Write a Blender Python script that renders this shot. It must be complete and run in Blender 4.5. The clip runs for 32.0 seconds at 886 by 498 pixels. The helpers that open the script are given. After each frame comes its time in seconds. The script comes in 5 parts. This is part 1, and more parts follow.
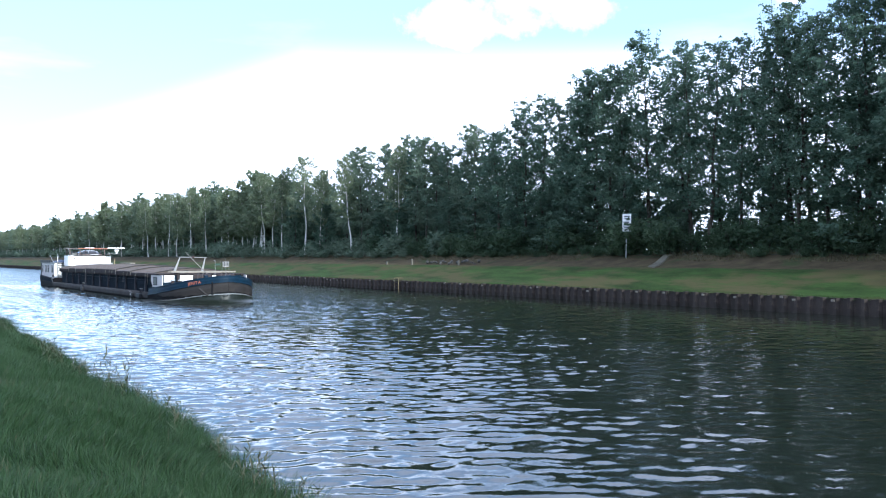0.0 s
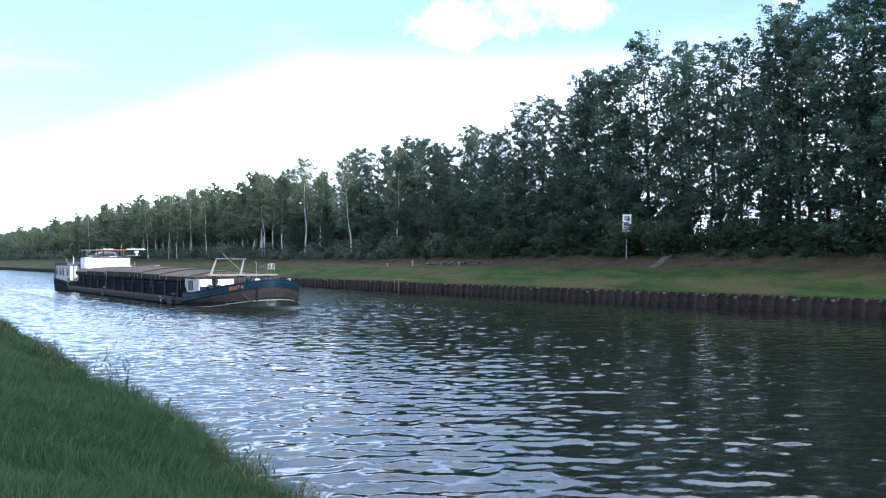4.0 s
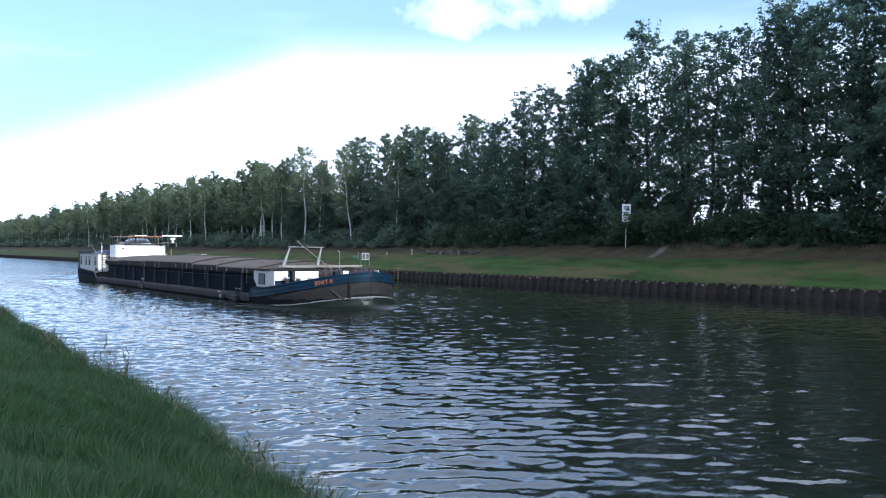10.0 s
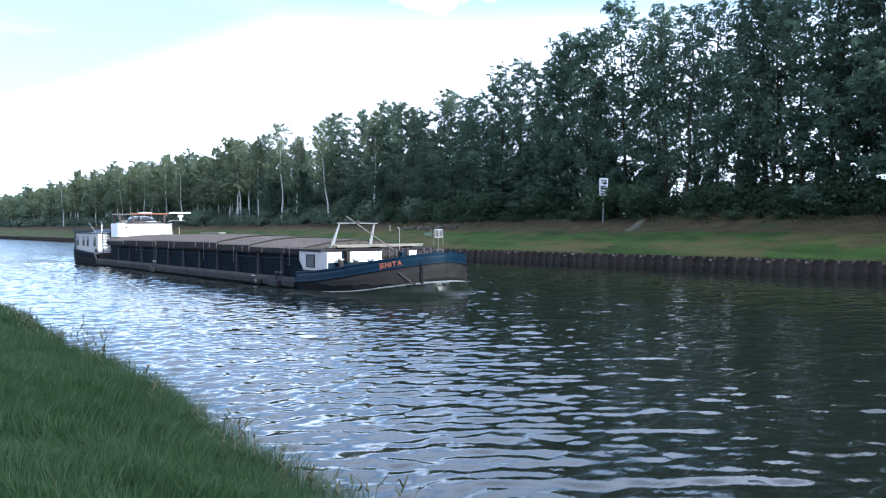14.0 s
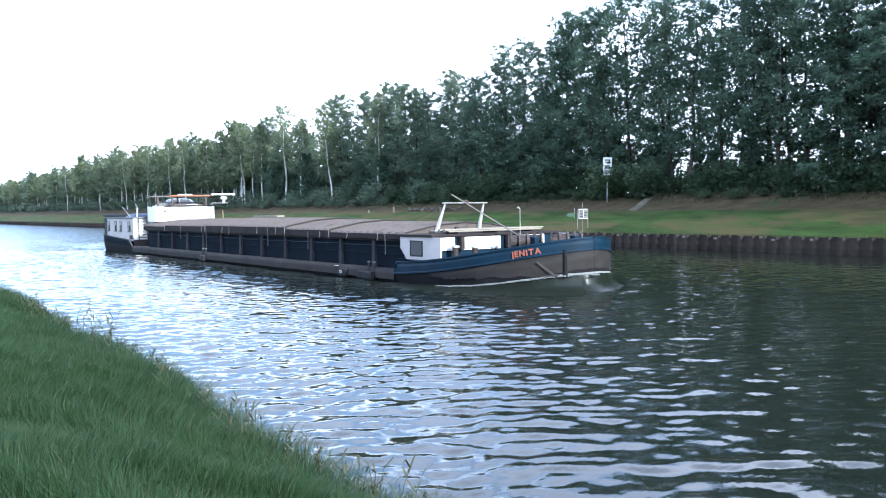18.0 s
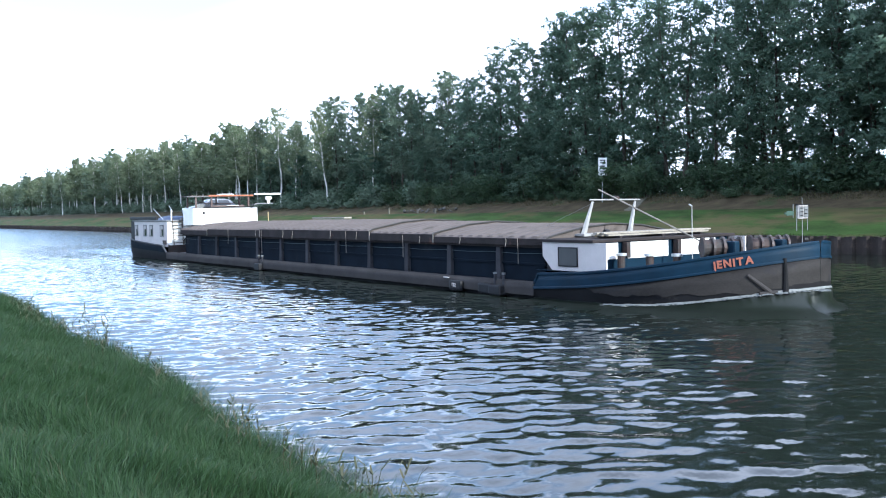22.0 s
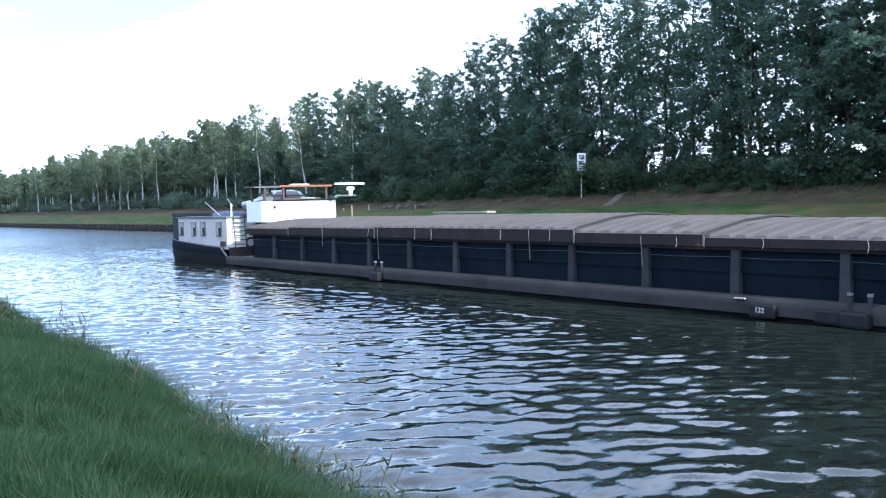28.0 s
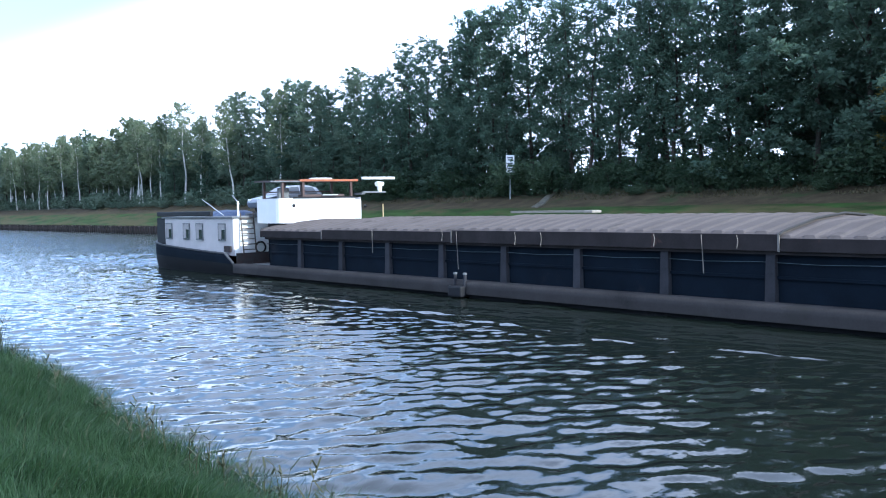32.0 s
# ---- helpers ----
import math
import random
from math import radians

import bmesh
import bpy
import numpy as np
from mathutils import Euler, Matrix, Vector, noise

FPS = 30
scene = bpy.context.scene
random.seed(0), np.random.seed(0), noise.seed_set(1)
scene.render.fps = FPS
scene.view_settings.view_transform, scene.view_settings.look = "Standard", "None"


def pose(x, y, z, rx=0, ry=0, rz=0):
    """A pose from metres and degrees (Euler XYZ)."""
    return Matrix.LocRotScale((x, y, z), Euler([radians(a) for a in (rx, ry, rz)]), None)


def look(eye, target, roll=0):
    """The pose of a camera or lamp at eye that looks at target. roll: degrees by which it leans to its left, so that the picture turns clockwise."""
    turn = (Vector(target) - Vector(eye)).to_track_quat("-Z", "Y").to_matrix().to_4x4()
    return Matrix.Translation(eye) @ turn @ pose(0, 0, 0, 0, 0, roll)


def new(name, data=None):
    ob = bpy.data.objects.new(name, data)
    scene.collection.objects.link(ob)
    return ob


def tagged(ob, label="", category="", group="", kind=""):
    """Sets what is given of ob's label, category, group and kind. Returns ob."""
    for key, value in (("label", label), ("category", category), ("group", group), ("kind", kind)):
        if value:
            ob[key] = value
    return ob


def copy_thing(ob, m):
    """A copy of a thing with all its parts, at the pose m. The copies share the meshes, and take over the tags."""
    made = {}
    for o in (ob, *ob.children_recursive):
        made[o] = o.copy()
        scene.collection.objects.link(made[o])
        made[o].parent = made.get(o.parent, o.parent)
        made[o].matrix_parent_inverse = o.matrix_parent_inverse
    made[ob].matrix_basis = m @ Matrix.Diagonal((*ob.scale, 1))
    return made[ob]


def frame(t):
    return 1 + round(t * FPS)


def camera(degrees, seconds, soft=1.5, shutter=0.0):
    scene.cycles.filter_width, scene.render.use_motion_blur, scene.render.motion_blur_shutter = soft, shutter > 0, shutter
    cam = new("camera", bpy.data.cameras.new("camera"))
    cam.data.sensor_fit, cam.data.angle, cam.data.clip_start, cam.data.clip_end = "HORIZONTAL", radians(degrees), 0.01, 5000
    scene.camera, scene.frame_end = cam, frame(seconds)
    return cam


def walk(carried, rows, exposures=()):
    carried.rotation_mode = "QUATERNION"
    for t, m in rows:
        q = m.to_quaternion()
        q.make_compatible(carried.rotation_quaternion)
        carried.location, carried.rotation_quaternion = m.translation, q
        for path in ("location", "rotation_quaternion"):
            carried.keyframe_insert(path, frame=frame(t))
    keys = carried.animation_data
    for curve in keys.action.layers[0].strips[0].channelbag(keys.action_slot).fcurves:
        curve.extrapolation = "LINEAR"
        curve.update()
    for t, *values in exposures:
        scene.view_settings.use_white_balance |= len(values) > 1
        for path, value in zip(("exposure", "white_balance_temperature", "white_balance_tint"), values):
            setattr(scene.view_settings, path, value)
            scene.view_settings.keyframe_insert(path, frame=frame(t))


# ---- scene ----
# Camera: one standing point on the near bank, hand-held turning
EYE_X, EYE_Y, EYE_Z = 0.0, 0.0, 3.23
cam = camera(50.56, 32.0, soft=1.1)
# seconds, tilt from straight down, roll, yaw
PATH = [
    (0.0, 90.667, -0.149, -32.679),
    (0.5, 90.784, -0.168, -32.720),
    (1.0, 91.005, -0.334, -32.540),
    (1.5, 90.755, -0.190, -32.415),
    (2.0, 90.945, -0.227, -32.445),
    (2.5, 90.967, -0.468, -32.519),
    (3.0, 91.008, -0.235, -32.734),
    (3.5, 90.822, 0.052, -32.684),
    (5.5, 90.622, -0.173, -32.523),
    (6.0, 90.556, -0.240, -32.491),
    (6.5, 90.460, -0.066, -32.430),
    (7.0, 90.192, 0.008, -32.772),
    (7.5, 90.447, 0.039, -32.739),
    (8.0, 90.312, 0.241, -32.615),
    (8.5, 90.278, 0.111, -32.574),
    (9.0, 90.005, 0.142, -32.474),
    (9.5, 90.115, 0.103, -32.506),
    (10.0, 90.069, -0.193, -32.702),
    (10.5, 89.662, 0.054, -33.362),
    (11.0, 89.533, 0.242, -33.486),
    (11.5, 89.503, 0.296, -33.387),
    (12.0, 89.284, 0.522, -33.644),
    (12.5, 89.136, 0.125, -33.689),
    (13.0, 89.157, 0.039, -33.635),
    (13.5, 89.092, -0.055, -33.865),
    (14.0, 88.571, 0.410, -34.042),
    (14.5, 88.731, 0.498, -34.039),
    (15.0, 88.422, 0.704, -33.960),
    (15.5, 88.175, 0.764, -33.812),
    (17.5, 87.639, 0.910, -33.844),
    (18.0, 87.425, 0.968, -33.803),
    (18.5, 87.470, 1.042, -33.925),
    (19.0, 88.024, 0.498, -34.008),
    (19.5, 88.141, 0.892, -33.896),
    (20.0, 88.064, 1.096, -33.895),
    (20.5, 88.120, 1.141, -33.892),
    (21.0, 88.068, 1.245, -34.028),
    (21.5, 87.814, 1.364, -33.986),
    (22.0, 87.494, 1.317, -34.082),
    (22.5, 87.406, 1.503, -34.483),
    (23.0, 87.430, 1.495, -34.550),
    (23.5, 87.009, 1.610, -34.523),
    (24.0, 87.050, 1.646, -34.918),
    (24.5, 86.828, 1.951, -35.065),
    (25.0, 87.259, 1.775, -35.211),
    (25.5, 87.162, 1.663, -35.224),
    (27.5, 87.396, 1.639, -35.244),
    (28.0, 87.214, 1.538, -35.334),
    (28.5, 86.879, 1.852, -35.282),
    (29.0, 86.925, 1.842, -35.714),
    (29.5, 87.056, 1.676, -36.234),
    (30.0, 87.118, 1.580, -36.959),
    (30.5, 87.228, 1.306, -37.825),
    (31.0, 87.186, 1.507, -37.859),
    (31.5, 87.020, 1.497, -38.741),
    (32.0, 87.177, 1.338, -39.624),
]
EXPOSURES = [(0.0, 0.84, 5620, 3), (3.0, 0.78, 5620, 3), (6.0, 0.38, 5620, 3), (9.0, 0.32, 5570, 3), (13.0, 0.56, 5570, 3), (15.0, 1.05, 5620, 3), (19.0, 1.36, 5670, 3), (21.0, 1.31, 5670, 3), (22.0, 1.13, 5670, 3), (23.0, 1.11, 5570, 3), (24.0, 1.36, 5570, 3), (25.5, 1.36, 5570, 3), (28.0, 1.06, 5420, 3), (30.0, 0.9, 5320, 3), (32.0, 0.93, 5270, 3)]
walk(cam, [(t, pose(EYE_X, EYE_Y, EYE_Z, a, b, c)) for t, a, b, c in PATH], EXPOSURES)

# ---- sky and sun ----
SUN_FROM = Vector((0.08, -1.0, 0.42)).normalized()


def make_world():
    world = bpy.data.worlds.new("sky")
    world.use_nodes = True
    scene.world = world
    n, l = world.node_tree.nodes, world.node_tree.links
    n.clear()
    out, back = n.new("ShaderNodeOutputWorld"), n.new("ShaderNodeBackground")
    sky = n.new("ShaderNodeTexSky")
    sky.sky_type, sky.sun_disc = "NISHITA", False
    sky.sun_elevation = math.asin(SUN_FROM.z)
    sky.sun_rotation = math.atan2(SUN_FROM.x, SUN_FROM.y)
    sky.air_density, sky.dust_density, sky.ozone_density = 1.0, 0.6, 2.0
    geo = n.new("ShaderNodeTexCoord")
    sep = n.new("ShaderNodeSeparateXYZ")
    l.new(geo.outputs["Generated"], sep.inputs[0])

    def math_node(op, a, b=None, c=None, clamp=False):
        m = n.new("ShaderNodeMath")
        m.operation, m.use_clamp = op, clamp
        for i, v in enumerate((a, b, c)):
            if v is None:
                continue
            if hasattr(v, "links"):
                l.new(v, m.inputs[i])
            else:
                m.inputs[i].default_value = v
        return m.outputs[0]
    # cloud sheet on a plane overhead
    zc = math_node("MAXIMUM", sep.outputs[2], 0.02)
    px_, py_ = math_node("DIVIDE", sep.outputs[0], zc), math_node("DIVIDE", sep.outputs[1], zc)
    comb = n.new("ShaderNodeCombineXYZ")
    l.new(px_, comb.inputs[0]), l.new(py_, comb.inputs[1])
    n1 = n.new("ShaderNodeTexNoise")
    n1.inputs["Scale"].default_value, n1.inputs["Detail"].default_value, n1.inputs["Roughness"].default_value = 0.55, 7.0, 0.55
    l.new(comb.outputs[0], n1.inputs["Vector"])
    ramp = n.new("ShaderNodeMapRange")
    ramp.inputs["From Min"].default_value, ramp.inputs["From Max"].default_value = 0.50, 0.66
    l.new(n1.outputs[0], ramp.inputs["Value"])
    # the sheet thickens high overhead
    high = n.new("ShaderNodeMapRange")
    high.interpolation_type = "SMOOTHSTEP"
    high.inputs["From Min"].default_value, high.inputs["From Max"].default_value = 0.27, 0.35
    high.inputs["To Min"].default_value, high.inputs["To Max"].default_value = 0.28, 1.0
    l.new(sep.outputs[2], high.inputs["Value"])
    sheet = math_node("MULTIPLY_ADD", ramp.outputs[0], 0.45, 0.52)
    # thin bright veil towards the horizon
    veil = n.new("ShaderNodeMapRange")
    veil.interpolation_type = "SMOOTHSTEP"
    veil.inputs["From Min"].default_value, veil.inputs["From Max"].default_value = 0.235, 0.15
    veil.inputs["To Min"].default_value, veil.inputs["To Max"].default_value = 0.15, 0.97
    sideways = math_node("MAXIMUM", math_node("SUBTRACT", 0.42, math_node("ARCTAN2", sep.outputs[0], sep.outputs[1])), 0.0)
    l.new(math_node("ADD", sep.outputs[2], math_node("MULTIPLY", math_node("MINIMUM", sideways, 0.6), 0.38)), veil.inputs["Value"])
    # one bank of fair-weather cloud high over the far trees, and a small one beside it
    az, el = math_node("ARCTAN2", sep.outputs[0], sep.outputs[1]), math_node("ARCSINE", sep.outputs[2])
    n2 = n.new("ShaderNodeTexNoise")
    n2.inputs["Scale"].default_value, n2.inputs["Detail"].default_value, n2.inputs["Roughness"].default_value = 13.0, 7.0, 0.62
    l.new(geo.outputs["Generated"], n2.inputs["Vector"])
    total = None
    for a0, e0, wa, we in ((0.625, 0.252, 0.150, 0.034), (0.585, 0.245, 0.07, 0.030), (0.69, 0.262, 0.06, 0.040), (0.105, 0.185, 0.035, 0.010), (0.93, 0.275, 0.06, 0.035)):
        da = math_node("DIVIDE", math_node("SUBTRACT", az, a0), wa)
        de = math_node("DIVIDE", math_node("SUBTRACT", el, e0), we)
        dd = math_node("ADD", math_node("MULTIPLY", da, da), math_node("MULTIPLY", de, de))
        q = math_node("MULTIPLY", math_node("SUBTRACT", 2.5, math_node("ADD", dd, math_node("MULTIPLY", n2.outputs[0], 3.6))), 0.55, clamp=True)
        total = q if total is None else math_node("MAXIMUM", total, q)
    puff = math_node("MULTIPLY", total, 1.2, clamp=True)
    amount = math_node("MAXIMUM", puff, math_node("MAXIMUM", math_node("MULTIPLY", sheet, high.outputs[0]), veil.outputs[0]), clamp=True)
    tone = n.new("ShaderNodeMix")
    tone.data_type = "RGBA"
    tone.inputs["A"].default_value, tone.inputs["B"].default_value = (10.4, 10.5, 12.6, 1), (12.4, 12.5, 14.6, 1)
    l.new(veil.outputs[0], tone.inputs["Factor"])
    mix = n.new("ShaderNodeMix")
    mix.data_type = "RGBA"
    l.new(amount, mix.inputs["Factor"])
    deep = n.new("ShaderNodeMix")
    deep.data_type, deep.blend_type = "RGBA", "MULTIPLY"
    deep.inputs["Factor"].default_value = 1
    deep.inputs["B"].default_value = (0.74, 0.86, 1.02, 1)
    l.new(sky.outputs[0], deep.inputs["A"]), l.new(deep.outputs["Result"], mix.inputs["A"])
    l.new(tone.outputs["Result"], mix.inputs["B"])
    l.new(mix.outputs["Result"], back.inputs["Color"])
    back.inputs["Strength"].default_value = 0.15
    l.new(back.outputs[0], out.inputs[0])


make_world()
sun_data = bpy.data.lights.new("sun", "SUN")
sun_data.energy, sun_data.angle, sun_data.color = 4.0, radians(1.5), (1.0, 0.94, 0.85)
sun = new("sun", sun_data)
sun.matrix_world = look(SUN_FROM * 100, (0, 0, 0))


# ---- materials ----
def material(name, base, rough=0.7, metal=0.0, vary=0.25, scale=3.0, bump=0.2, fine=40.0, spots=None, spot_scale=1.2, spot_at=0.6, by_object=0.0, spec=0.5, stretch=(1, 1, 1)):
    """Painted or raw surface: two scales of variation, fine relief, stains of a second colour."""
    m = bpy.data.materials.new(name)
    m.use_nodes = True
    n, l = m.node_tree.nodes, m.node_tree.links
    b = n["Principled BSDF"]
    b.inputs["Roughness"].default_value, b.inputs["Metallic"].default_value = rough, metal
    b.inputs["Specular IOR Level"].default_value = spec
    co = n.new("ShaderNodeTexCoord")
    mp = n.new("ShaderNodeMapping")
    mp.inputs["Scale"].default_value = stretch
    l.new(co.outputs["Object"], mp.inputs[0])
    big, small = n.new("ShaderNodeTexNoise"), n.new("ShaderNodeTexNoise")
    big.inputs["Scale"].default_value, big.inputs["Detail"].default_value = scale, 5
    small.inputs["Scale"].default_value, small.inputs["Detail"].default_value = fine, 3
    l.new(mp.outputs[0], big.inputs["Vector"]), l.new(mp.outputs[0], small.inputs["Vector"])
    add = n.new("ShaderNodeMath")
    add.operation = "MULTIPLY_ADD"
    add.inputs[1].default_value = 0.4
    l.new(small.outputs[0], add.inputs[0]), l.new(big.outputs[0], add.inputs[2])
    mr = n.new("ShaderNodeMapRange")
    mr.inputs["From Min"].default_value, mr.inputs["From Max"].default_value = 0.4, 1.0
    mr.inputs["To Min"].default_value, mr.inputs["To Max"].default_value = 1 - vary, 1 + vary
    l.new(add.outputs[0], mr.inputs["Value"])
    value = mr.outputs[0]
    if by_object:
        info = n.new("ShaderNodeObjectInfo")
        m2 = n.new("ShaderNodeMapRange")
        m2.inputs["To Min"].default_value, m2.inputs["To Max"].default_value = 1 - by_object, 1 + by_object
        l.new(info.outputs["Random"], m2.inputs["Value"])
        mu = n.new("ShaderNodeMath")
        mu.operation = "MULTIPLY"
        l.new(value, mu.inputs[0]), l.new(m2.outputs[0], mu.inputs[1])
        value = mu.outputs[0]
    sc = n.new("ShaderNodeMix")
    sc.data_type, sc.blend_type = "RGBA", "MULTIPLY"
    sc.inputs["Factor"].default_value = 1
    sc.inputs["A"].default_value = (*base, 1)
    l.new(value, sc.inputs["B"])
    colour = sc.outputs["Result"]
    if spots:
        st = n.new("ShaderNodeTexNoise")
        st.inputs["Scale"].default_value, st.inputs["Detail"].default_value, st.inputs["Roughness"].default_value = spot_scale, 6, 0.65
        l.new(mp.outputs[0], st.inputs["Vector"])
        sr = n.new("ShaderNodeMapRange")
        sr.inputs["From Min"].default_value, sr.inputs["From Max"].default_value = spot_at, spot_at + 0.1
        l.new(st.outputs[0], sr.inputs["Value"])
        mx = n.new("ShaderNodeMix")
        mx.data_type = "RGBA"
        l.new(sr.outputs[0], mx.inputs["Factor"]), l.new(colour, mx.inputs["A"])
        mx.inputs["B"].default_value = (*spots, 1)
        colour = mx.outputs["Result"]
    l.new(colour, b.inputs["Base Color"])
    if bump:
        bp = n.new("ShaderNodeBump")
        bp.inputs["Strength"].default_value, bp.inputs["Distance"].default_value = bump, 0.02
        l.new(add.outputs[0], bp.inputs["Height"]), l.new(bp.outputs[0], b.inputs["Normal"])
    return m


def leaf_material(name, base, other, translucent=0.35):
    m = bpy.data.materials.new(name)
    m.use_nodes = True
    n, l = m.node_tree.nodes, m.node_tree.links
    n.clear()
    out = n.new("ShaderNodeOutputMaterial")
    geo, info = n.new("ShaderNodeNewGeometry"), n.new("ShaderNodeObjectInfo")
    co = n.new("ShaderNodeTexCoord")
    ns = n.new("ShaderNodeTexNoise")
    ns.inputs["Scale"].default_value = 0.45
    l.new(co.outputs["Object"], ns.inputs["Vector"])
    ad = n.new("ShaderNodeMath")
    ad.operation = "MULTIPLY_ADD"
    ad.inputs[1].default_value = 0.45
    l.new(geo.outputs["Random Per Island"], ad.inputs[0]), l.new(ns.outputs[0], ad.inputs[2])
    ad2 = n.new("ShaderNodeMath")
    ad2.operation = "MULTIPLY_ADD"
    ad2.inputs[1].default_value = 0.35
    l.new(info.outputs["Random"], ad2.inputs[0]), l.new(ad.outputs[0], ad2.inputs[2])
    mr = n.new("ShaderNodeMapRange")
    mr.inputs["From Min"].default_value, mr.inputs["From Max"].default_value = 0.45, 1.25
    l.new(ad2.outputs[0], mr.inputs["Value"])
    mx = n.new("ShaderNodeMix")
    mx.data_type = "RGBA"
    mx.inputs["A"].default_value, mx.inputs["B"].default_value = (*base, 1), (*other, 1)
    l.new(mr.outputs[0], mx.inputs["Factor"])
    pr, tr, ms = n.new("ShaderNodeBsdfPrincipled"), n.new("ShaderNodeBsdfTranslucent"), n.new("ShaderNodeMixShader")
    pr.inputs["Roughness"].default_value = 0.55
    pr.inputs["Specular IOR Level"].default_value = 0.22
    l.new(mx.outputs["Result"], pr.inputs["Base Color"]), l.new(mx.outputs["Result"], tr.inputs["Color"])
    ms.inputs[0].default_value = translucent
    l.new(pr.outputs[0], ms.inputs[1]), l.new(tr.outputs[0], ms.inputs[2]), l.new(ms.outputs[0], out.inputs[0])
    return m


def water_material(name, smoothest):
    m = bpy.data.materials.new(name)
    m.use_nodes = True
    n, l = m.node_tree.nodes, m.node_tree.links
    b = n["Principled BSDF"]
    b.inputs["Base Color"].default_value = (0.008, 0.011, 0.008, 1)
    b.inputs["Roughness"].default_value, b.inputs["IOR"].default_value = 0.02, 1.333
    co, mp = n.new("ShaderNodeTexCoord"), n.new("ShaderNodeMapping")
    mp.inputs["Scale"].default_value = (1.0, 1.7, 1)
    mp.inputs["Rotation"].default_value = (0, 0, radians(20))
    l.new(co.outputs["Object"], mp.inputs[0])
    ns = n.new("ShaderNodeTexNoise")
    ns.inputs["Scale"].default_value, ns.inputs["Detail"].default_value = 6.0, 3
    l.new(mp.outputs[0], ns.inputs["Vector"])
    bp = n.new("ShaderNodeBump")
    bp.inputs["Strength"].default_value, bp.inputs["Distance"].default_value = 0.10, 0.04
    l.new(ns.outputs[0], bp.inputs["Height"]), l.new(bp.outputs[0], b.inputs["Normal"])
    # the open reach further along the canal is more ruffled by the wind
    sp = n.new("ShaderNodeSeparateXYZ")
    l.new(co.outputs["Object"], sp.inputs[0])
    across, reach = n.new("ShaderNodeMath"), n.new("ShaderNodeMath")
    across.operation, reach.operation = "MULTIPLY_ADD", "MAXIMUM"
    across.inputs[1].default_value, across.inputs[2].default_value = 0.5, 0.0
    l.new(sp.outputs[0], across.inputs[0]), l.new(across.outputs[0], reach.inputs[0]), l.new(sp.outputs[1], reach.inputs[1])
    for sock, lo, hi, near, far in ((bp.inputs["Strength"], 0.05, 0.95, 32.0, 110.0), (b.inputs["Roughness"], smoothest, 0.20, 50.0, 150.0)):
        mr = n.new("ShaderNodeMapRange")
        mr.inputs["From Min"].default_value, mr.inputs["From Max"].default_value = near, far
        mr.inputs["To Min"].default_value, mr.inputs["To Max"].default_value = lo, hi
        l.new(reach.outputs[0], mr.inputs["Value"]), l.new(mr.outputs[0], sock)
    return m


GRASS = material("mown_grass", (0.022, 0.042, 0.010), 0.85, vary=0.6, scale=0.5, fine=5, bump=0.6, spots=(0.050, 0.046, 0.020), spot_scale=0.22, spot_at=0.46, stretch=(1.8, 0.55, 1), spec=0.1)
DRY = material("dry_bank_grass", (0.050, 0.040, 0.023), 0.9, vary=0.5, scale=0.7, fine=6, bump=0.6, spots=(0.032, 0.044, 0.017), spot_scale=0.30, spot_at=0.55, spec=0.1)
TURF = material("rough_turf", (0.020, 0.041, 0.015), 0.9, vary=0.35, scale=1.2, fine=14, bump=0.6, spots=(0.040, 0.042, 0.020), spot_scale=0.5, spot_at=0.6, spec=0.1)
BED = material("canal_bed", (0.06, 0.055, 0.04), 0.9)
FLOOR_WOOD = material("woodland_floor", (0.035, 0.04, 0.018), 0.95, vary=0.4, scale=0.6, fine=8, bump=0.5)
PILE = material("rusty_sheet_pile", (0.030, 0.024, 0.021), 0.9, 0.0, spec=0.2, vary=0.45, scale=1.5, fine=18, bump=0.4, spots=(0.060, 0.045, 0.037), spot_scale=1.1, spot_at=0.58, by_object=0.3)
PILE_CAP = material("weathered_pile_cap", (0.20, 0.175, 0.145), 0.85, vary=0.4, scale=2, fine=20, spots=(0.06, 0.05, 0.04), spot_at=0.45)
WATER = water_material("canal_water", 0.012)
CHURNED = water_material("churned_water", 0.32)
BARK = material("dark_bark", (0.055, 0.045, 0.035), 0.9, vary=0.4, scale=2, fine=25, bump=0.6, stretch=(3, 3, 0.6))
BIRCH_BARK = material("birch_bark", (0.58, 0.56, 0.52), 0.75, vary=0.25, scale=1.2, fine=20, spots=(0.05, 0.045, 0.04), spot_scale=2.2, spot_at=0.58, stretch=(0.7, 0.7, 2.2))
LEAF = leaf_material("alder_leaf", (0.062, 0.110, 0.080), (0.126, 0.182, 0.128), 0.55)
# the next two are paled further: distance haze is mixed into the leaf colour
LEAF_HAZED = leaf_material("hazed_leaf", (0.100, 0.145, 0.104), (0.18, 0.23, 0.16), 0.56)
LEAF_BIRCH = leaf_material("hazed_birch_leaf", (0.115, 0.150, 0.092), (0.20, 0.24, 0.145), 0.58)
LEAF_BUSH = leaf_material("bush_leaf", (0.042, 0.074, 0.044), (0.084, 0.122, 0.066), 0.5)
BLADE = leaf_material("grass_blade", (0.018, 0.041, 0.015), (0.024, 0.051, 0.019), 0.3)
STALK = leaf_material("dry_stalk", (0.030, 0.045, 0.020), (0.075, 0.072, 0.042), 0.3)
LEAF_YELLOW = leaf_material("yellowing_leaf", (0.16, 0.14, 0.035), (0.28, 0.22, 0.06), 0.5)


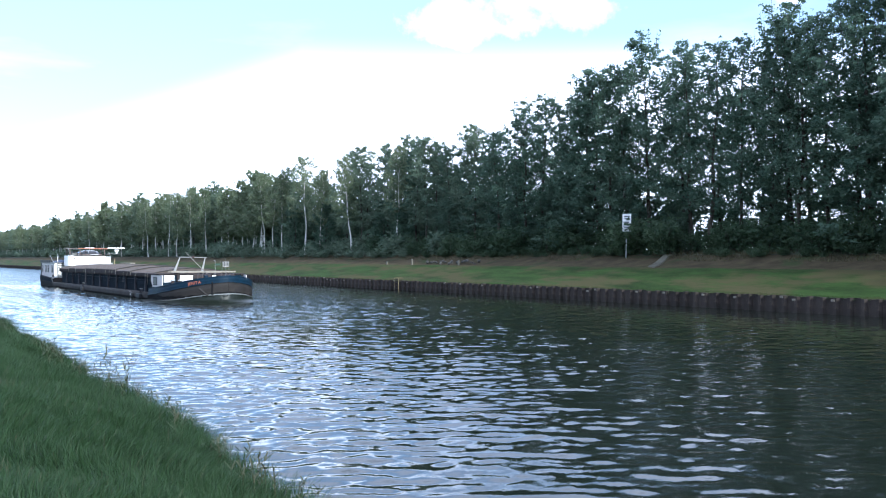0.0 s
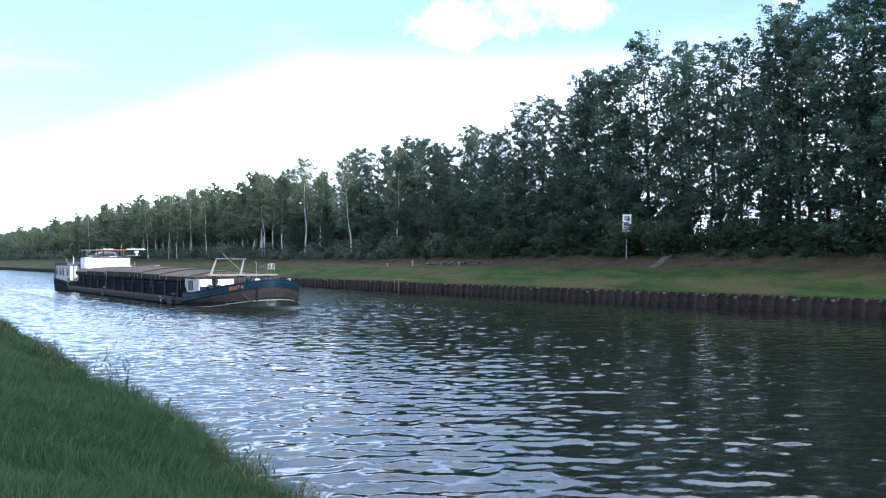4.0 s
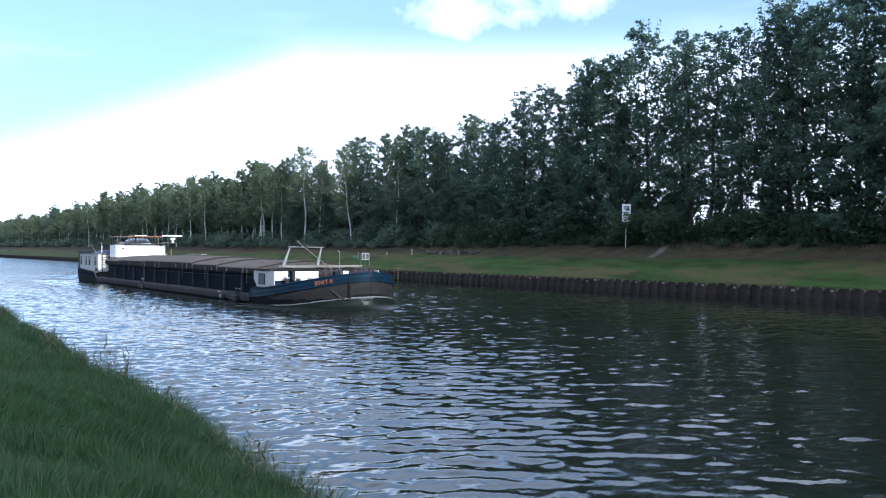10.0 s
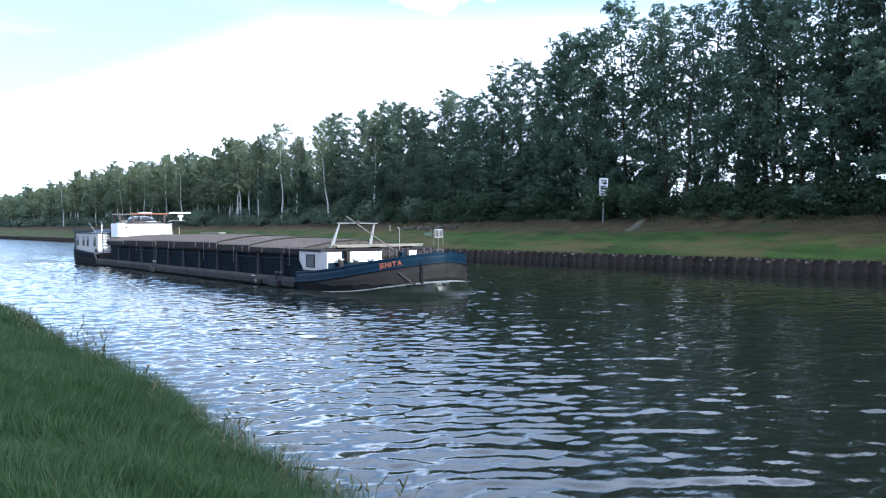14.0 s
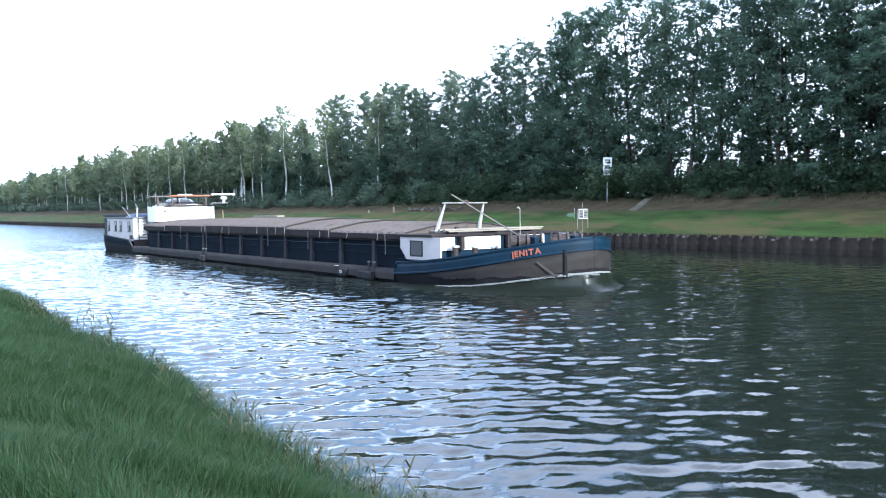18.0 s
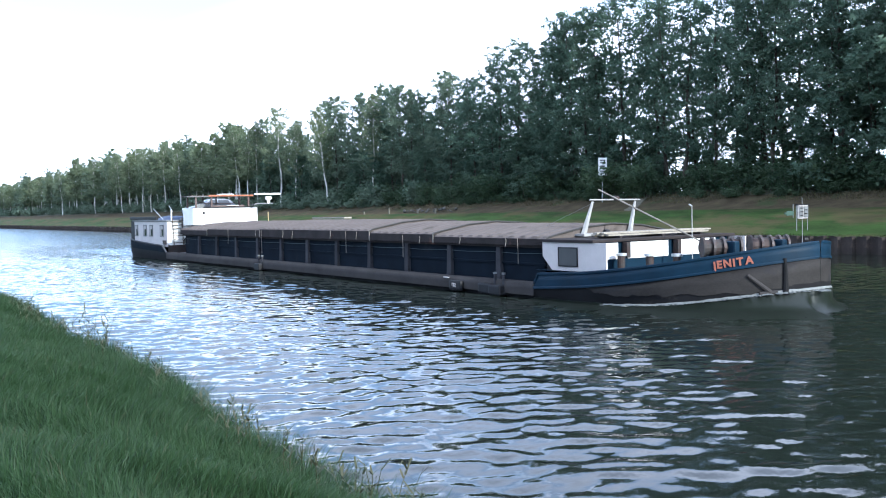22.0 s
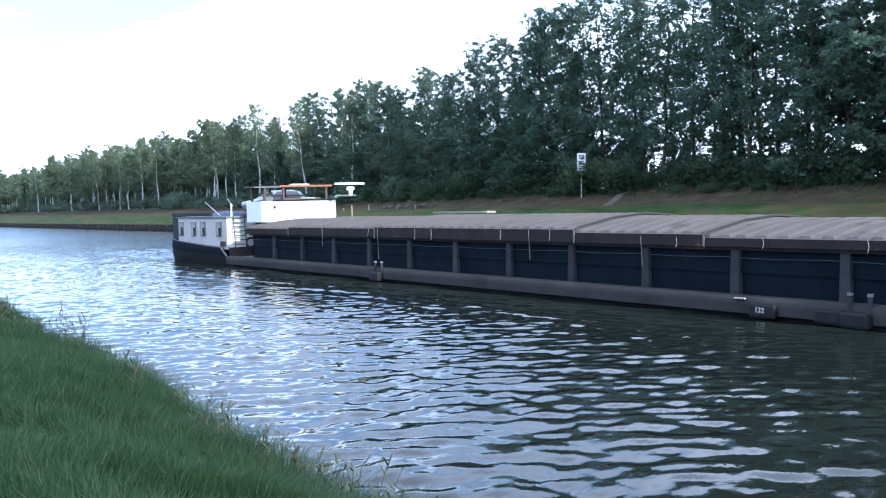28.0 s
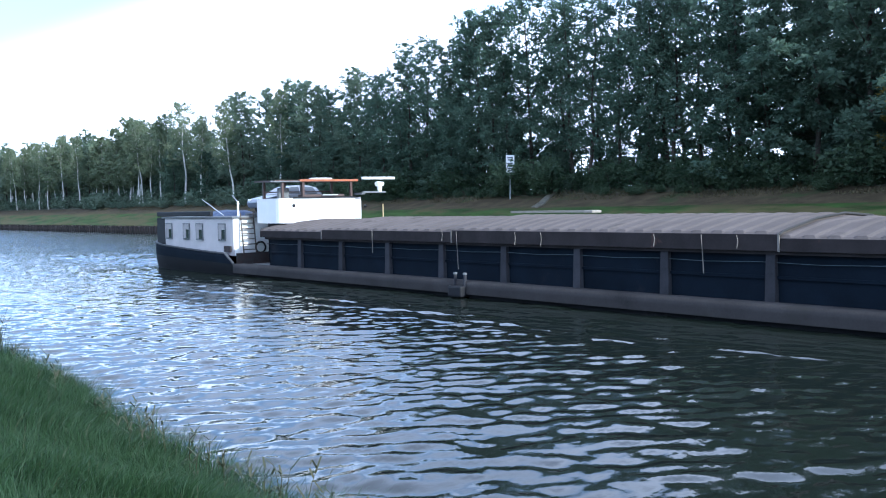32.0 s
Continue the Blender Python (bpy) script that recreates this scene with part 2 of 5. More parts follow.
# ---- mesh helpers ----
def mesh_object(name, bm, mat, smooth=False):
    me = bpy.data.meshes.new(name)
    bm.normal_update()
    bm.to_mesh(me)
    bm.free()
    for mt in (mat if isinstance(mat, (list, tuple)) else [mat]):
        me.materials.append(mt)
    if smooth:
        for p in me.polygons:
            p.use_smooth = True
    return new(name, me)


def part(name, bm, mat, parent, label="", smooth=False):
    ob = mesh_object(name, bm, mat, smooth)
    ob.parent = parent
    return tagged(ob, label=label)


def mesh_np(name, verts, faces, mats, index=None, smooth=False):
    me = bpy.data.meshes.new(name)
    me.from_pydata([tuple(v) for v in verts], [], [tuple(f) for f in faces])
    for mt in mats:
        me.materials.append(mt)
    if index is not None:
        me.polygons.foreach_set("material_index", np.asarray(index, dtype=np.int32))
    if smooth:
        me.polygons.foreach_set("use_smooth", np.ones(len(me.polygons), dtype=bool))
    me.update()
    return me


def box(bm, x0, x1, y0, y1, z0, z1, bevel=0.0):
    r = bmesh.ops.create_cube(bm, size=1)
    bmesh.ops.scale(bm, vec=(x1 - x0, y1 - y0, z1 - z0), verts=r["verts"])
    bmesh.ops.translate(bm, vec=((x0 + x1) / 2, (y0 + y1) / 2, (z0 + z1) / 2), verts=r["verts"])
    if bevel:
        edges = {e for v in r["verts"] for e in v.link_edges}
        bmesh.ops.bevel(bm, geom=list(edges), offset=bevel, segments=2, affect="EDGES", profile=0.6)


def rod(bm, a, b, r0, r1=None, seg=8):
    a, b = Vector(a), Vector(b)
    r1 = r0 if r1 is None else r1
    m = Matrix.Translation((a + b) / 2) @ (b - a).to_track_quat("Z", "Y").to_matrix().to_4x4()
    bmesh.ops.create_cone(bm, cap_ends=True, segments=seg, radius1=r0, radius2=r1, depth=(b - a).length, matrix=m)


def shape(*items):
    """A bmesh of boxes ('b', ...) and rods ('r', ...)."""
    bm = bmesh.new()
    for kind, *a in items:
        (box if kind == "b" else rod)(bm, *a)
    return bm


# ---- ground, water, banks ----
def bank_shift(y):
    """How far the near shore runs out across the canal."""
    return 0.42 + 0.034 * min(max(y - 11.0, -12.0), 45.0) + 0.18 * math.sin(y * 0.42) + 0.10 * math.sin(y * 1.13 + 1.0)


def make_ground():
    prof = [(-2500, 1.5, 0), (-200, 1.8, 0), (-8, 1.75, 0), (-1.5, 1.68, 0), (0, 1.62, 0), (1.0, 1.50, 0), (1.9, 1.22, 0), (2.7, 0.88, 0), (3.4, 0.55, 0), (4.1, 0.22, 0), (4.9, -0.15, 0), (6.5, -0.9, 1), (9, -2.6, 1), (40, -3.0, 1), (52.18, -3.0, 1),
            (52.22, 0.84, 2), (53.0, 1.05, 2), (55, 1.65, 2), (57, 2.30, 2), (58.3, 2.62, 3), (60, 2.90, 3), (61.5, 3.28, 3), (63, 3.70, 4), (66, 4.1, 4), (72, 4.4, 4), (90, 4.6, 4), (300, 5, 4), (3000, 5, 4)]
    ys = [-1500, -300, -80, -30] + [-15 + 0.8 * i for i in range(115)] + [80 + 3 * i for i in range(60)] + [270, 320, 400, 550, 800, 1300, 2200, 4000]
    verts, faces, idx = [], [], []
    for y in ys:
        for x, z, k in prof:
            sh = bank_shift(y) * min(max((x + 1) / 4, 0), 1) if x < 8 else 0
            wob = 0.05 * noise.noise((x * 0.7, y * 0.5, 0)) if -8 < x < 6 or 53 < x < 70 else 0
            verts.append((x + sh, y, z + wob))
    m = len(prof)
    for j in range(len(ys) - 1):
        for i in range(m - 1):
            faces.append((j * m + i, j * m + i + 1, (j + 1) * m + i + 1, (j + 1) * m + i))
            idx.append(prof[i][2])
    ob = new("ground", mesh_np("ground", verts, faces, [TURF, BED, GRASS, DRY, FLOOR_WOOD], idx, True))
    tagged(ob, "canal banks of mown green grass and dry brown slopes", "ground", kind="structure")


def wave_height(x, y, cell):
    """Wind ripples: crossing wave trains, short ones fading where the sheet is coarse."""
    h = np.zeros_like(x)
    rng = np.random.RandomState(5)
    for k in range(60):
        lam = 0.25 * (1.036 ** k)
        ang = math.radians(68) + rng.normal(0, 0.62)
        ph = rng.uniform(0, 6.283)
        amp = 0.0034 * lam ** 0.85 * rng.uniform(0.5, 1.3) * (1.5 if 0.32 < lam < 0.85 else 0.70)
        kx, ky = math.cos(ang) * 6.283 / lam, math.sin(ang) * 6.283 / lam
        fade = np.clip((lam / cell - 1.7) / 1.0, 0, 1)
        bend = 0.9 * np.sin(0.31 * x + 0.17 * y + k) + 0.5 * np.sin(0.23 * y - 0.41 * x + 2 * k)
        th = kx * x + ky * y + ph + bend
        h += amp * fade * (np.sin(th) + 0.32 * np.cos(2 * th))
    gust = 0.74 + 0.30 * np.sin(0.10 * x + 0.045 * y + 1.3) * np.sin(0.06 * y - 0.05 * x)
    # calmer in the lee of the wood, livelier along the open reach
    return h * gust * np.interp(y, [4, 16, 48], [0.74, 1.0, 1.5]) * np.interp(x - 0.25 * y, [22, 36], [1.0, 0.62])


def make_water():
    xs = np.concatenate([[-40, -10, 0], np.arange(3.0, 16, 0.09), np.arange(16, 30, 0.125), np.arange(30, 53.5, 0.22), [60, 100]])
    ys, y = [-900.0, -200.0, -60.0, -15.0, -6.0], -2.0
    while y < 900:
        ys.append(y)
        y += max(0.10, 0.0040 * y if y < 150 else 0.01 * y)
    ys = np.array(ys + [1200, 2000, 4000.0])
    X, Y = np.meshgrid(xs, ys)
    dy, dx = np.gradient(ys)[:, None] * np.ones_like(X), np.gradient(xs)[None, :] * np.ones_like(X)
    Z = wave_height(X, Y, np.maximum(dy, dx))
    Z[:, :3] = 0
    Z[:, -2:] = 0
    verts = np.stack([X.ravel(), Y.ravel(), Z.ravel()], 1).astype(np.float32)
    ny, nx = X.shape
    a = (np.arange(ny - 1)[:, None] * nx + np.arange(nx - 1)[None, :]).ravel()
    quads = np.stack([a, a + 1, a + nx + 1, a + nx], 1).astype(np.int32)
    me = bpy.data.meshes.new("water")
    me.vertices.add(len(verts)), me.loops.add(quads.size), me.polygons.add(len(quads))
    me.vertices.foreach_set("co", verts.ravel())
    me.loops.foreach_set("vertex_index", quads.ravel())
    me.polygons.foreach_set("loop_start", np.arange(0, quads.size, 4, dtype=np.int32))
    me.polygons.foreach_set("use_smooth", np.ones(len(quads), dtype=bool))
    me.update(calc_edges=True)
    me.materials.append(WATER)
    ob = new("water", me)
    return tagged(ob, "dark rippled canal water reflecting sky and trees", "water", kind="structure")


make_ground()
water = make_water()

# ---- trees ----
def rand_unit(rng, n):
    v = rng.normal(size=(n, 3))
    return v / np.linalg.norm(v, axis=1)[:, None]


def leaf_cloud(rng, centres, radii, count, size, flat=0.55):
    """Single leaves and leaf sprays scattered in clumps; one small blade each."""
    n = len(centres)
    share = radii ** 1.7
    pick = rng.choice(n, count, p=share / share.sum())
    d = rng.normal(0, 0.50, (count, 3))
    d[:, 2] *= flat
    pos = centres[pick] + d * radii[pick][:, None]
    a, b = rand_unit(rng, count), rand_unit(rng, count)
    a[:, 2] *= 0.6
    b = np.cross(a, b)
    b /= np.linalg.norm(b, axis=1)[:, None] + 1e-9
    s = size * (0.5 + 1.1 * rng.uniform(0, 1, count) ** 2.2)[:, None]
    side = b * s * 0.75
    droop = np.zeros_like(side)
    droop[:, 2] = -0.3 * s[:, 0]
    verts = np.stack([pos - a * s + side, pos - a * s * 0.7 - side, pos + a * s * 1.3 + droop], 1).reshape(-1, 3)
    faces = np.arange(count * 3).reshape(-1, 3)
    return verts, faces


def tube(points, radii, seg=6):
    verts, faces = [], []
    for k, (p, r) in enumerate(zip(points, radii)):
        for s in range(seg):
            an = 6.2832 * s / seg
            verts.append((p[0] + r * math.cos(an), p[1] + r * math.sin(an), p[2]))
        if k:
            o = (k - 1) * seg
            for s in range(seg):
                faces.append((o + s, o + (s + 1) % seg, o + seg + (s + 1) % seg, o + seg + s))
    return verts, faces


def make_tree(kind, seed, height, spread, leaves, size, bare, bark, leaf, label):
    """A tapered trunk with limbs, and a crown of leaf clumps with gaps between them."""
    rng = np.random.RandomState(seed)
    root = new(kind)
    lean = rng.uniform(-0.06, 0.06, 2)
    tv, tf = [], []

    def add(v, f):
        o = len(tv)
        tv.extend(v)
        tf.extend(tuple(i + o for i in q) for q in f)
    steps = 9
    spine = [(lean[0] * height * (k / steps) ** 1.4 + 0.12 * math.sin(k * 1.3 + seed), lean[1] * height * (k / steps) + 0.12 * math.cos(k * 1.7 + seed), height * 0.97 * k / steps - 0.3) for k in range(steps + 1)]
    r0 = 0.0105 * height
    add(*tube(spine, [r0 * (1.25 if k == 0 else 1 - 0.93 * k / steps) for k in range(steps + 1)], 7))
    centres, radii = [], []
    limbs = int(height * 2.6)
    for k in range(limbs):
        f = bare + (0.985 - bare) * (k + rng.uniform(0, 1)) / limbs
        i = min(int(f * steps), steps - 1)
        base = np.array(spine[i]) + (np.array(spine[i + 1]) - np.array(spine[i])) * (f * steps - i)
        an = k * 2.4 + rng.uniform(-0.5, 0.5)
        u = (f - bare) / (1 - bare)
        env = min(1.0, 0.6 + u / 0.35) * (1 - u) ** 0.5 + 0.06
        ln = spread * env * rng.uniform(0.6, 1.3)
        up = rng.uniform(0.10, 0.55) + 0.55 * u
        tip = base + np.array([math.cos(an) * ln, math.sin(an) * ln, up * ln])
        mid = (base + tip) / 2 + np.array([0, 0, -0.08 * ln])
        rr = r0 * 0.34 * (1 - 0.75 * f)
        add(*tube([base, mid, tip], [rr, rr * 0.6, rr * 0.15], 3))
        for q in (0.36, 0.52, 0.66, 0.78, 0.88, 0.97, 1.04):
            for twig in range(2):
                if rng.rand() < 0.82:
                    out = rng.normal(0, 0.17, 3) * np.array([1, 1, 0.6]) * (ln * 0.7 + 0.4) * (1.25 - 0.6 * q)
                    at = base + (tip - base) * q - np.array([0, 0, 0.25 * ln * q * (1 - q)])
                    centres.append(at + out)
                    radii.append((0.24 + 0.13 * ln * (1.3 - q)) * rng.uniform(0.65, 1.35))
                    if twig and q > 0.6:
                        add(*tube([at, at + out], [rr * 0.3, rr * 0.08], 3))
    # feathery leaders at the top
    for k in range(9):
        centres.append(np.array(spine[-1]) + np.array([rng.normal(0, 0.12), rng.normal(0, 0.12), 0.75 - 0.26 * k]))
        radii.append(0.14 + 0.05 * k)
    for k in range(7):
        an, q, rr = rng.uniform(0, 6.283), rng.uniform(0.66, 0.93), rng.uniform(0.15, 0.5)
        foot = np.array([math.cos(an) * spread * rr, math.sin(an) * spread * rr, height * q])
        foot[:2] += np.array(spine[-2][:2])
        add(*tube([foot - np.array([0.2 * math.cos(an), 0.2 * math.sin(an), 0.5]), foot, foot + np.array([0.1 * math.cos(an), 0.1 * math.sin(an), 1.6])], [0.03, 0.025, 0.006], 3))
        for j in range(6):
            centres.append(foot + np.array([0.06 * j * math.cos(an), 0.06 * j * math.sin(an), 0.32 * j - 0.2]))
            radii.append(0.34 - 0.045 * j)
    trunk = new("trunk", mesh_np("trunk", tv, tf, [bark], None, True))
    trunk.parent = root
    v, f = leaf_cloud(rng, np.array(centres), np.array(radii), leaves, size)
    crown = new("crown", mesh_np("crown", v, f, [leaf]))
    crown.parent = root
    return tagged(root, label, "tree")


def make_bush(seed, height, width, leaves, size, leaf, label):
    rng = np.random.RandomState(seed)
    root = new("bush")
    tv, tf = [], []
    centres, radii = [], []
    for k in range(14):
        an, ln = rng.uniform(0, 6.283), rng.uniform(0.2, 1) * width
        tip = np.array([math.cos(an) * ln, math.sin(an) * ln, height * rng.uniform(0.35, 1.0) * (1 - 0.35 * ln / width)])
        o = len(tv)
        v, f = tube([(0.15 * math.cos(an), 0.15 * math.sin(an), -0.2), tip * 0.6 + np.array([0, 0, 0.2]), tip], [0.05, 0.035, 0.01], 4)
        tv.extend(v)
        tf.extend(tuple(i + o for i in q) for q in f)
        for q in (0.45, 0.75, 1.0):
            centres.append(tip * q + rng.normal(0, 0.2, 3))
            radii.append(0.32 * width + 0.2)
    stem = new("stem", mesh_np("stem", tv, tf, [BARK], None, True))
    stem.parent = root
    v, f = leaf_cloud(rng, np.array(centres), np.array(radii), leaves, size, 0.85)
    v[:, 2] = np.maximum(v[:, 2], 0.02)
    crown = new("foliage", mesh_np("foliage", v, f, [leaf]))
    crown.parent = root
    return tagged(root, label, "bush")


def ground_z(x):
    return float(np.interp(x, [52.2, 53, 55, 57, 58.3, 60, 61.5, 63, 66, 72, 90], [0.86, 1.05, 1.65, 2.3, 2.62, 2.9, 3.28, 3.7, 4.1, 4.4, 4.6]))


def placed(proto, x, y, turn, size, wide=1.0, first={}):
    """The prototype itself for its first place, a copy for each later one."""
    m = pose(x, y, ground_z(x) - 0.05, 0, 0, turn) @ Matrix.Diagonal((size * wide, size * wide, size, 1))
    if proto.name not in first:
        first[proto.name] = True
        proto.matrix_basis = m
        return proto
    return copy_thing(proto, m @ Matrix.Diagonal((1 / proto.scale[0], 1 / proto.scale[1], 1 / proto.scale[2], 1)))


# crown tops of the first row along the far bank: distance along the canal, height over the water
TOPS = [(42.0, 26.0), (43.4, 24.6), (46.6, 22.9), (48.4, 23.3), (50.0, 24.9), (51.4, 23.8), (54.7, 22.7), (57.7, 23.0), (60.5, 22.6), (62.2, 23.9), (66.3, 25.0), (68.6, 22.6), (70.7, 21.9), (72.9, 23.2), (74.6, 22.0), (76.3, 20.4), (79.1, 20.8), (82.0, 21.5), (85.1, 21.5), (87.4, 19.6), (89.5, 18.4), (91.7, 18.5), (95.1, 20.0), (97.8, 18.8), (100.4, 17.8), (103.8, 18.8), (106.2, 19.5), (110.3, 19.2), (114.2, 20.6), (118.2, 20.0), (125.2, 20.2), (131.2, 19.8), (137.9, 17.7), (144.5, 20.6), (152.7, 19.3), (163.6, 19.0), (168.7, 19.4), (174.6, 18.3), (182.5, 17.2), (192.8, 19.2), (206.0, 19.0), (227.8, 18.9), (247.0, 20.0), (285.0, 19.7), (324.0, 18.6), (362.0, 18.8), (445.0, 18.2)]


def top_of_trees(y):
    return float(np.interp(y, [p[0] for p in TOPS], [p[1] for p in TOPS]))


def make_woods():
    rng = np.random.RandomState(11)
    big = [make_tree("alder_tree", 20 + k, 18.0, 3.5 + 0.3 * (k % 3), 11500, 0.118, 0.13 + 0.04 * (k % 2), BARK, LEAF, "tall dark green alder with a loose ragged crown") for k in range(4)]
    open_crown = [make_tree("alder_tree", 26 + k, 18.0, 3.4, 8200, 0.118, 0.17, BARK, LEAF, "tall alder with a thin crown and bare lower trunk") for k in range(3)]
    # trees and bushes with haze in their leaf colour, for further along
    pale = [make_tree("aspen_tree", 30 + k, 18.0, 3.2 + 0.3 * k, 10500, 0.13, 0.22, BARK, LEAF_HAZED, "tall feathery tree with leaves paled as distance haze") for k in range(3)]
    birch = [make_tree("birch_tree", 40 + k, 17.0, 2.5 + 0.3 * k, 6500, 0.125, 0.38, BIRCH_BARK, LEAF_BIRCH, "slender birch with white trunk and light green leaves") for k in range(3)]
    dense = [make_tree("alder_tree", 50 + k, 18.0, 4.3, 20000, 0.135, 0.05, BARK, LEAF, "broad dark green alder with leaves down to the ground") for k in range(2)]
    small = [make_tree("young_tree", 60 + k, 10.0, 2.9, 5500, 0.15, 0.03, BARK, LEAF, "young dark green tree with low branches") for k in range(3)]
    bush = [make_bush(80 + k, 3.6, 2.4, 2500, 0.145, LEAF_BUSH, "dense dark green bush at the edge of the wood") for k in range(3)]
    pale_bush = [make_bush(90 + k, 3.6, 2.4, 1100, 0.23, LEAF_HAZED, "wood-edge bush with leaves paled as distance haze") for k in range(2)]
    far = [make_tree("far_tree", 100 + k, 16.0, 3.4, 3600, 0.25, 0.26 if k else 0.05, BIRCH_BARK if k else BARK, LEAF_BIRCH if k else LEAF_HAZED, "distant green tree in the bank wood") for k in range(3)]

    # paler leaf colours take over along the canal, standing in for haze
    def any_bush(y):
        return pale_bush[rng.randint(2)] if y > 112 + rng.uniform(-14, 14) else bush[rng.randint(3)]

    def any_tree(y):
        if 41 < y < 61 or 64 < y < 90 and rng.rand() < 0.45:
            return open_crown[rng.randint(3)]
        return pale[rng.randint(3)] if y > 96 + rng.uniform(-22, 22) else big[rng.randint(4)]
    grp = "trees along the far bank"

    def stand(p, x, y, high, wide):
        tagged(placed(p, x, y, rng.uniform(0, 360), high / (17.0 if p in birch else 16.0 if p in far else 18.0), wide), group=grp)
    # the first row, tree by tree, and added unseen trees going on upstream
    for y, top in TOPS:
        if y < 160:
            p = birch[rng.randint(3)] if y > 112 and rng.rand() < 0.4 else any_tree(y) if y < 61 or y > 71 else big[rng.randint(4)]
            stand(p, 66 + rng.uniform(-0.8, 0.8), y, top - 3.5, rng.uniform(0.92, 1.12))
    # wood carried on upstream, mostly out of view, to shade the far bank
    y = 40.0
    while y > -70:
        stand(dense[rng.randint(2)], 66 + rng.uniform(-1.0, 1.0), y, 23.5 * rng.uniform(0.92, 1.08), rng.uniform(0.95, 1.2))
        y -= rng.uniform(2.8, 4.2) if y > 10 else rng.uniform(5, 7)
    y = 44.0
    while y < 160:
        stand(open_crown[rng.randint(3)] if y < 100 else any_tree(y), 68.6 + rng.uniform(-1.0, 1.0), y, (top_of_trees(y) - 4.2) * rng.uniform(0.78, 0.95), rng.uniform(0.9, 1.15))
        y += rng.uniform(3.6, 6.4)
    y = -4.0
    while y < 165:
        stand(any_tree(y), 71.5 + rng.uniform(-1.5, 2.0), y, (top_of_trees(y) - 4.4) * rng.uniform(0.70, 0.92), rng.uniform(0.9, 1.1))
        y += rng.uniform(6.0, 9.5)
    y = 12.0
    while y < 40:
        stand(dense[rng.randint(2)], 77.5 + rng.uniform(-1.5, 2.0), y, (top_of_trees(y) - 4.4) * rng.uniform(0.70, 0.86), rng.uniform(1.0, 1.3))
        y += rng.uniform(4.0, 6.0)
    y = 4.0
    while y < 175:
        low = 41 < y < 62
        tagged(placed(small[rng.randint(3)], 65.0 + rng.uniform(-0.8, 4.5), y, rng.uniform(0, 360), rng.uniform(0.38, 0.56) if low else rng.uniform(0.50, 0.86) * (1.3 if y < 40 else 1), rng.uniform(1.0, 1.3)), group=grp)
        y += rng.uniform(2.6, 4.6)
    y = 4.0
    while y < 620:
        tagged(placed(any_bush(y), 64.3 + rng.uniform(-0.6, 1.6), y, rng.uniform(0, 360), rng.uniform(0.6, 1.1) * (1.0 if y < 118 else 0.75), rng.uniform(0.9, 1.3)), group="bushes along the far bank")
        y += rng.uniform(1.7, 3.1) * (1 + max(0, y - 150) / 130)
    y = 4.0
    while y < 170:
        tagged(placed(any_bush(y), 69.5 + rng.uniform(-1, 4), y, rng.uniform(0, 360), rng.uniform(1.0, 1.5) if not 41 < y < 62 else rng.uniform(0.8, 1.05), rng.uniform(0.8, 1.05)), group="bushes along the far bank")
        y += rng.uniform(2.2, 3.6)
    # low scrub that runs out from the wood onto the slope
    y = 8.0
    while y < 190:
        if 57.0 < y < 63.0:
            y = 63.0
        tagged(placed(any_bush(y), 62.9 + rng.uniform(-0.7, 0.7), y, rng.uniform(0, 360), rng.uniform(0.16, 0.36), rng.uniform(1.0, 1.6)), group="bushes along the far bank")
        y += rng.uniform(1.2, 2.6)
    y = 118.0
    while y < 640:
        tagged(placed(any_bush(y), 74 + rng.uniform(-2, 5), y, rng.uniform(0, 360), rng.uniform(1.6, 2.3), rng.uniform(0.9, 1.3)), group="bushes along the far bank")
        y += rng.uniform(3.4, 5.0) * (1 + (y - 118) / 150)
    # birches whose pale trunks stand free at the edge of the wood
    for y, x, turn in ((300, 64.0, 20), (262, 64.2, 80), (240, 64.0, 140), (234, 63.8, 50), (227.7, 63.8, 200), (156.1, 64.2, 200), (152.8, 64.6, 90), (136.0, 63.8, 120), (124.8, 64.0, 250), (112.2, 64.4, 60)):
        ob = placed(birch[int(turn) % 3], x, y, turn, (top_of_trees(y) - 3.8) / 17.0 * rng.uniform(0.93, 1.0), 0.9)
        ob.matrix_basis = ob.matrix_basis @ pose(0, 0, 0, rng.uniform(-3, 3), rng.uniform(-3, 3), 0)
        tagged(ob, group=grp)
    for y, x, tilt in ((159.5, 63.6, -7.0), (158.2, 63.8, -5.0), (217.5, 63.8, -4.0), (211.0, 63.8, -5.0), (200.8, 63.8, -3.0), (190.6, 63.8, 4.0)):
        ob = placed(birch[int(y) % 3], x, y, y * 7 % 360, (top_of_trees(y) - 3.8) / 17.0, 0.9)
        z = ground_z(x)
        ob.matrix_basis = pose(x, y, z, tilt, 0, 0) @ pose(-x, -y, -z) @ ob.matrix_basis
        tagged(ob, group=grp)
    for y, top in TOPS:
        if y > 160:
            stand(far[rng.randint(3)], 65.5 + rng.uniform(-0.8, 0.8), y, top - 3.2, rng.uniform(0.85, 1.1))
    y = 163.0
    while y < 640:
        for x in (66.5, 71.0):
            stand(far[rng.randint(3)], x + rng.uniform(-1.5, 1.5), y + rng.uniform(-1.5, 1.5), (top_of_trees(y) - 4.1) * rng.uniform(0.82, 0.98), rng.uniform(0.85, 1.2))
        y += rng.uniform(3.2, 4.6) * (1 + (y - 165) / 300)
